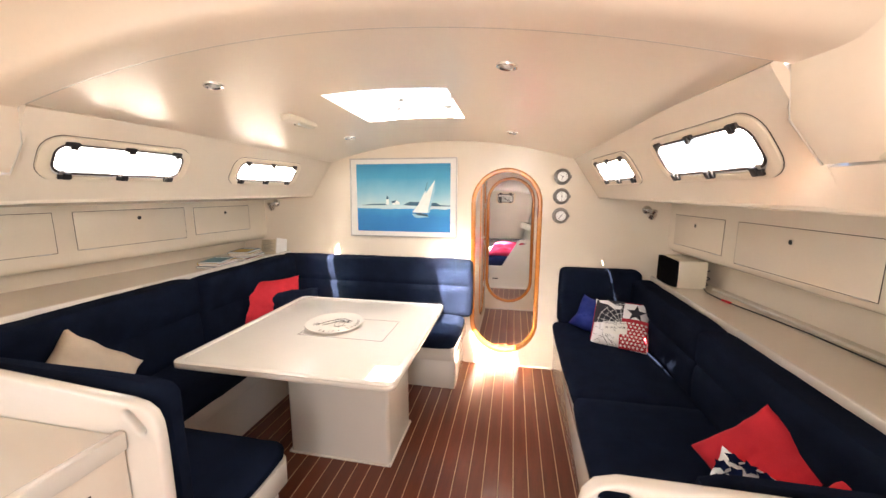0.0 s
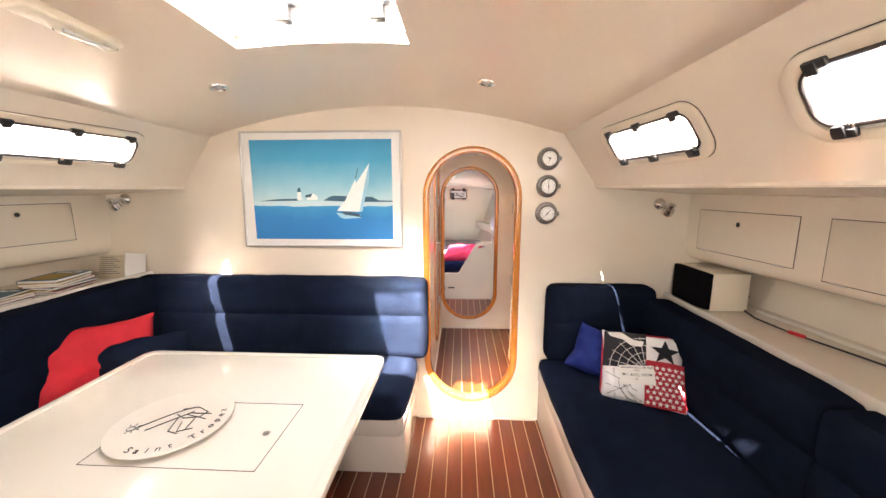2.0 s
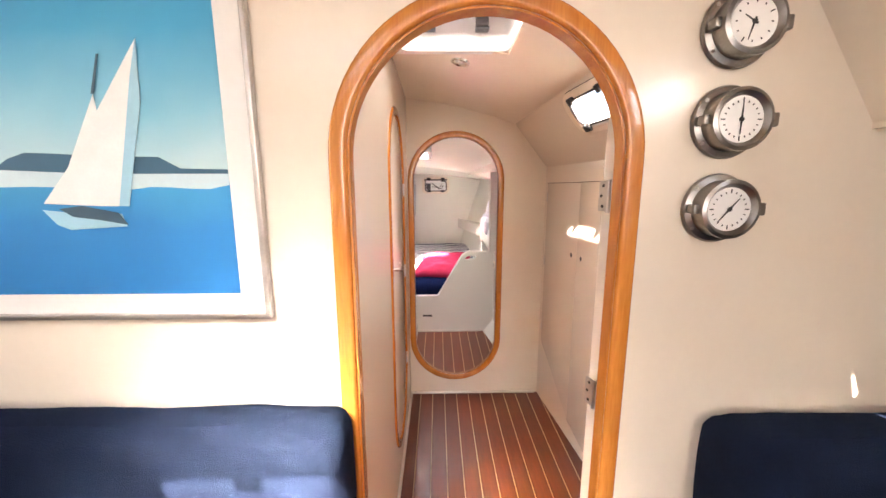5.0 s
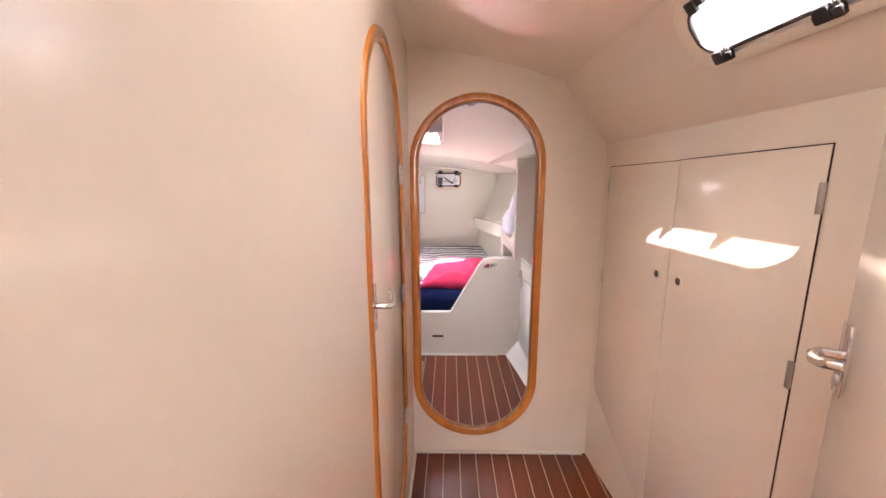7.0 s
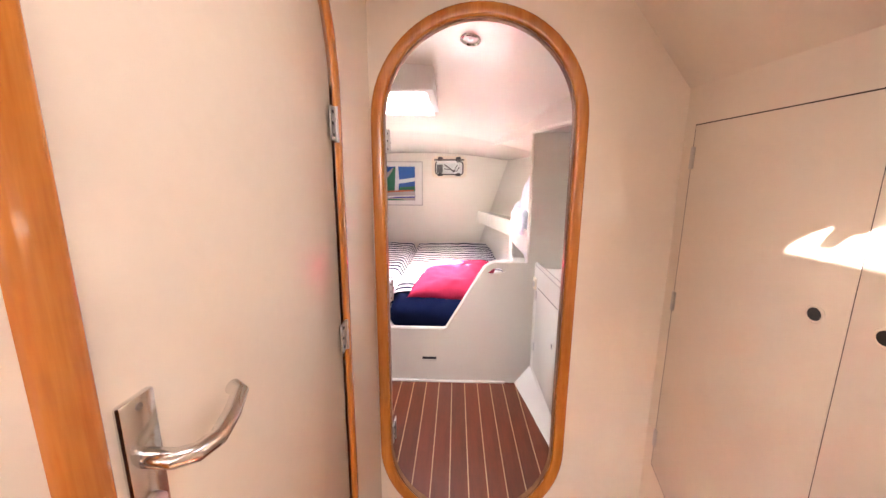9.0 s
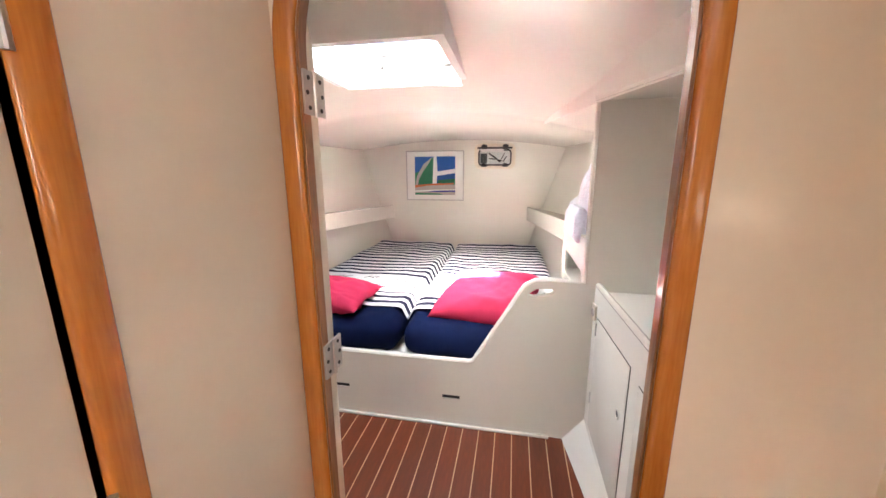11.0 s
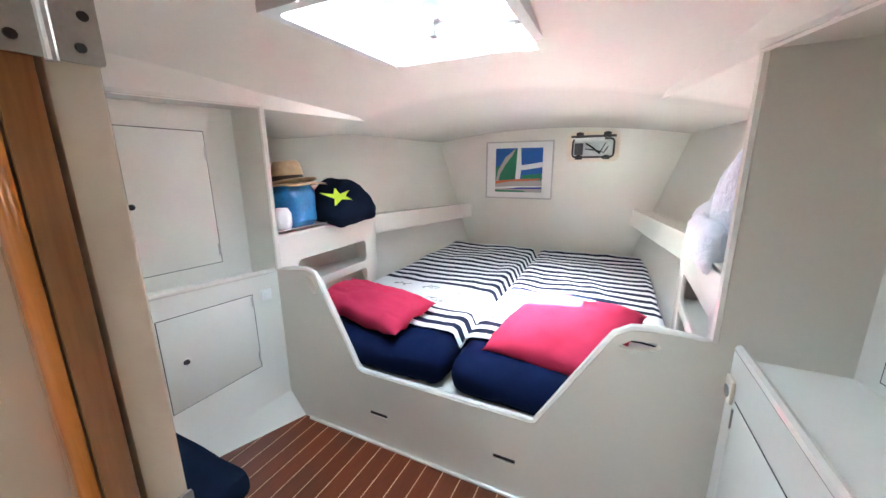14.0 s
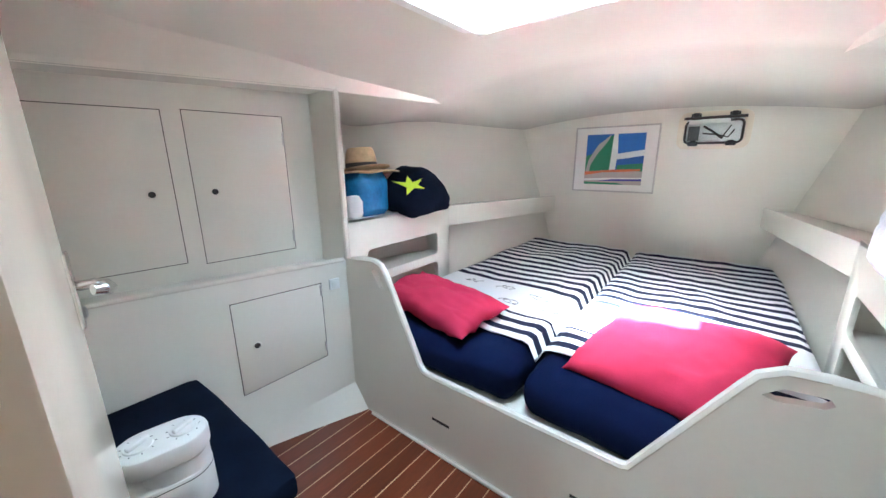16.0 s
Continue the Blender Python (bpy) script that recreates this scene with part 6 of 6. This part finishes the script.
for k, (lp_, mt_) in enumerate((
        (quad(-0.225, -0.205, 0.225, 0.205, 1), CB),
        ([(-0.225, -0.11), (0.0, -0.11), (0.0, 0.20), (-0.06, 0.18), (-0.14, 0.06), (-0.225, 0.03)], CG),
        ([(0.03, -0.10), (0.225, -0.10), (0.225, -0.03), (0.03, -0.045)], CG),
        ([(-0.225, -0.12), (-0.20, 0.0), (-0.13, 0.12), (-0.03, 0.20), (-0.06, 0.14), (-0.13, 0.05), (-0.18, -0.04), (-0.19, -0.10)], CGR),
        ([(-0.03, -0.14), (0.015, -0.14), (0.03, 0.05), (0.02, 0.205), (-0.012, 0.205), (-0.02, 0.05)], CS),
        ([(0.02, 0.0), (0.10, 0.01), (0.225, 0.03), (0.225, 0.075), (0.12, 0.06), (0.02, 0.045)], CS),
        ([(-0.225, -0.205), (0.225, -0.205), (0.225, -0.095), (0.05, -0.09), (-0.1, -0.10), (-0.225, -0.11)], CGR),
        ([(-0.225, -0.13), (-0.08, -0.105), (0.06, -0.10), (0.21, -0.09), (0.21, -0.075), (0.0, -0.082), (-0.225, -0.10)], CO),
        ([(-0.225, -0.175), (0.0, -0.165), (0.225, -0.165), (0.225, -0.145), (-0.05, -0.15), (-0.225, -0.16)], CS),
        ([(-0.12, -0.178), (0.225, -0.172), (0.225, -0.155), (0.0, -0.160)], CV),
        ([(-0.225, -0.205), (0.1, -0.205), (0.05, -0.19), (-0.225, -0.185)], CG))):
    part("printed_shape", prism(lp_, XZ(-0.008 - 0.0006 * k), 0.0006), mt_, p2, smooth=False)

po = thing("window_6", (-0.13, 8.664, 1.50), "small ivory-framed porthole with black latches and mast cables behind", "window", kind="structure")
part("window_frame", prism(rrect(0, 0, 0.215, 0.13, 0.06, 6), XZ(0), 0.012, 0.004, [rrect(0, 0, 0.168, 0.088, 0.03, 6)]), IVORY, po)
part("recess", prism(rrect(0, 0, 0.17, 0.09, 0.03, 6), XZ(0.0), 0.002), WHITEPL, po, "pale locker seen through the pane")
part("gasket", sweep([(x, -0.012, z) for x, z in rrect(0, -0.012, 0.166, 0.076, 0.03, 6)], 0.008, True, 8), RUBBER, po)
part("pane", prism(rrect(0, 0, 0.165, 0.086, 0.03, 6), XZ(-0.012), 0.004), GLASS, po)
part("rail", sweep([(-0.18, -0.03, 0.085), (0.18, -0.03, 0.085)], 0.010), RUBBER, po)
part("shade_roll", box(-0.15, 0.09, -0.028, -0.02, 0.045, 0.082, 0.003), WHITEPL, po, "bright rolled shade")
part("inner_cables", join(sweep([(-0.06, -0.006, 0.03), (0.0, -0.006, -0.01), (0.06, -0.006, -0.06)], 0.007), sweep([(-0.06, -0.006, -0.02), (0.02, -0.006, -0.03), (0.09, -0.006, -0.05), (0.12, -0.006, 0.0)], 0.005), sweep([(0.05, -0.006, -0.06), (0.10, -0.006, 0.03)], 0.004)), RUBBER, po, "dark cables behind the pane")
part("inner_box", box(-0.15, -0.08, -0.010, -0.003, -0.07, 0.03, 0.002), COVERS[3], po)
for sx in (-0.11, 0.11):
    for z, hh in ((0.095, 0.022), (-0.092, 0.016)):
        part("latch", join(prism(rrect(sx, z, 0.03, hh, 0.006, 3), XZ(-0.012), 0.022, 0.004), prism(rrect(sx, z + 0.01, 0.018, hh * 0.7, 0.005, 3), XZ(-0.03), 0.014, 0.003)), BLACK, po, "black latch")

# ---- aft seat and heater in the cabin ----
se = thing("cabin_seat", (-1.22, 5.56, 0), "white corner seat with a navy cushion in the cabin", "seat")
part("base", box(-0.38, 0.36, -0.225, 0.175, 0.0, 0.35, 0.012, 3), GELCOAT, se)
part("cushion", moved(soft(0.80, 0.42, 0.10, 0.035, 0.04, 0.006, 0.003, 6.0), Matrix.Translation((0.0, -0.015, 0.35))), NAVY, se)
he = thing("fan_heater", pose(-0.985, 5.50, 0.448, 0, 0, 80), "white oval fan heater with two dials on the seat", "heater")
part("body", prism(stadium(0, 0, 0.095, 0.062, 8), Matrix.Identity(4), 0.112, 0.008), WHITEPL, he)
part("neck", prism(stadium(0.02, 0, 0.073, 0.060, 8), Matrix.Translation((0, 0, 0.112)), 0.043), WHITEPL, he, "recessed hand grip")
part("seam", prism(stadium(0, 0, 0.0955, 0.0625, 8), Matrix.Translation((0, 0, 0.10)), 0.0025), COVERS[3], he)
part("head", prism(stadium(0, 0, 0.098, 0.065, 8), Matrix.Translation((0, 0, 0.155)), 0.055, 0.010), WHITEPL, he)
for sx in (-0.045, 0.045):
    kb = part("dial", lathe([(0.030, 0.21), (0.029, 0.2145), (0.002, 0.215)], 24), WHITEPL, he)
    kb.data.transform(Matrix.Translation((sx, 0, 0)))
    part("grip", moved(box(-0.026, 0.026, -0.007, 0.007, 0.214, 0.226, 0.004), Matrix.Translation((sx, 0, 0)) @ pose(0, 0, 0, 0, 0, 35)), WHITEPL, kb)
    part("dial_marks", join(*[moved(box(0.033, 0.037, -0.001, 0.001, 0.2095, 0.2106), Matrix.Translation((sx, 0, 0)) @ pose(0, 0, 0, 0, 0, a)) for a in range(0, 360, 40)]), BLACK, kb)


# ---- floorboards ----
fl = tagged(part("floor", box(-2.6, 1.4, -1.58, 6.44, -0.05, -0.012), SEAM), "teak and holly floorboards", "floor", kind="structure")
P, G = 0.0855, 0.0048


def plank_mesh(y0, y1, w, mat, name, top):
    bm = box(-w / 2, w / 2, y0, y1, -0.012, top, 0.0012, 1)
    me = bpy.data.meshes.new(name)
    bm.to_mesh(me)
    bm.free()
    me.materials.append(mat)
    return me


for (x0, x1, y0, y1) in ((-1.72, 0.47, 0.0, 3.602), (-0.345, 0.75, 3.602, 5.302), (-1.75, 0.78, 5.302, 6.418)):
    pm, sm = plank_mesh(y0, y1, P - G, TEAK, "plank", 0.0), plank_mesh(y0, y1, G, HOLLY, "strip", -0.0006)
    k0, k1 = math.floor((x0 - 0.03) / P), math.ceil((x1 - 0.03) / P)
    for k in range(k0, k1):
        x = 0.03 + k * P
        a, b = new("plank", pm), new("holly_strip", sm)
        a.location, b.location = (x + P / 2, 0, 0), (x + P, 0, 0)
        a.parent = b.parent = fl
solid("floor_aft", box(-2.6, 1.4, -1.58, 0.0, -0.012, 0.0), TEAK, "dark teak sole by the companionway", "floor", kind="structure")
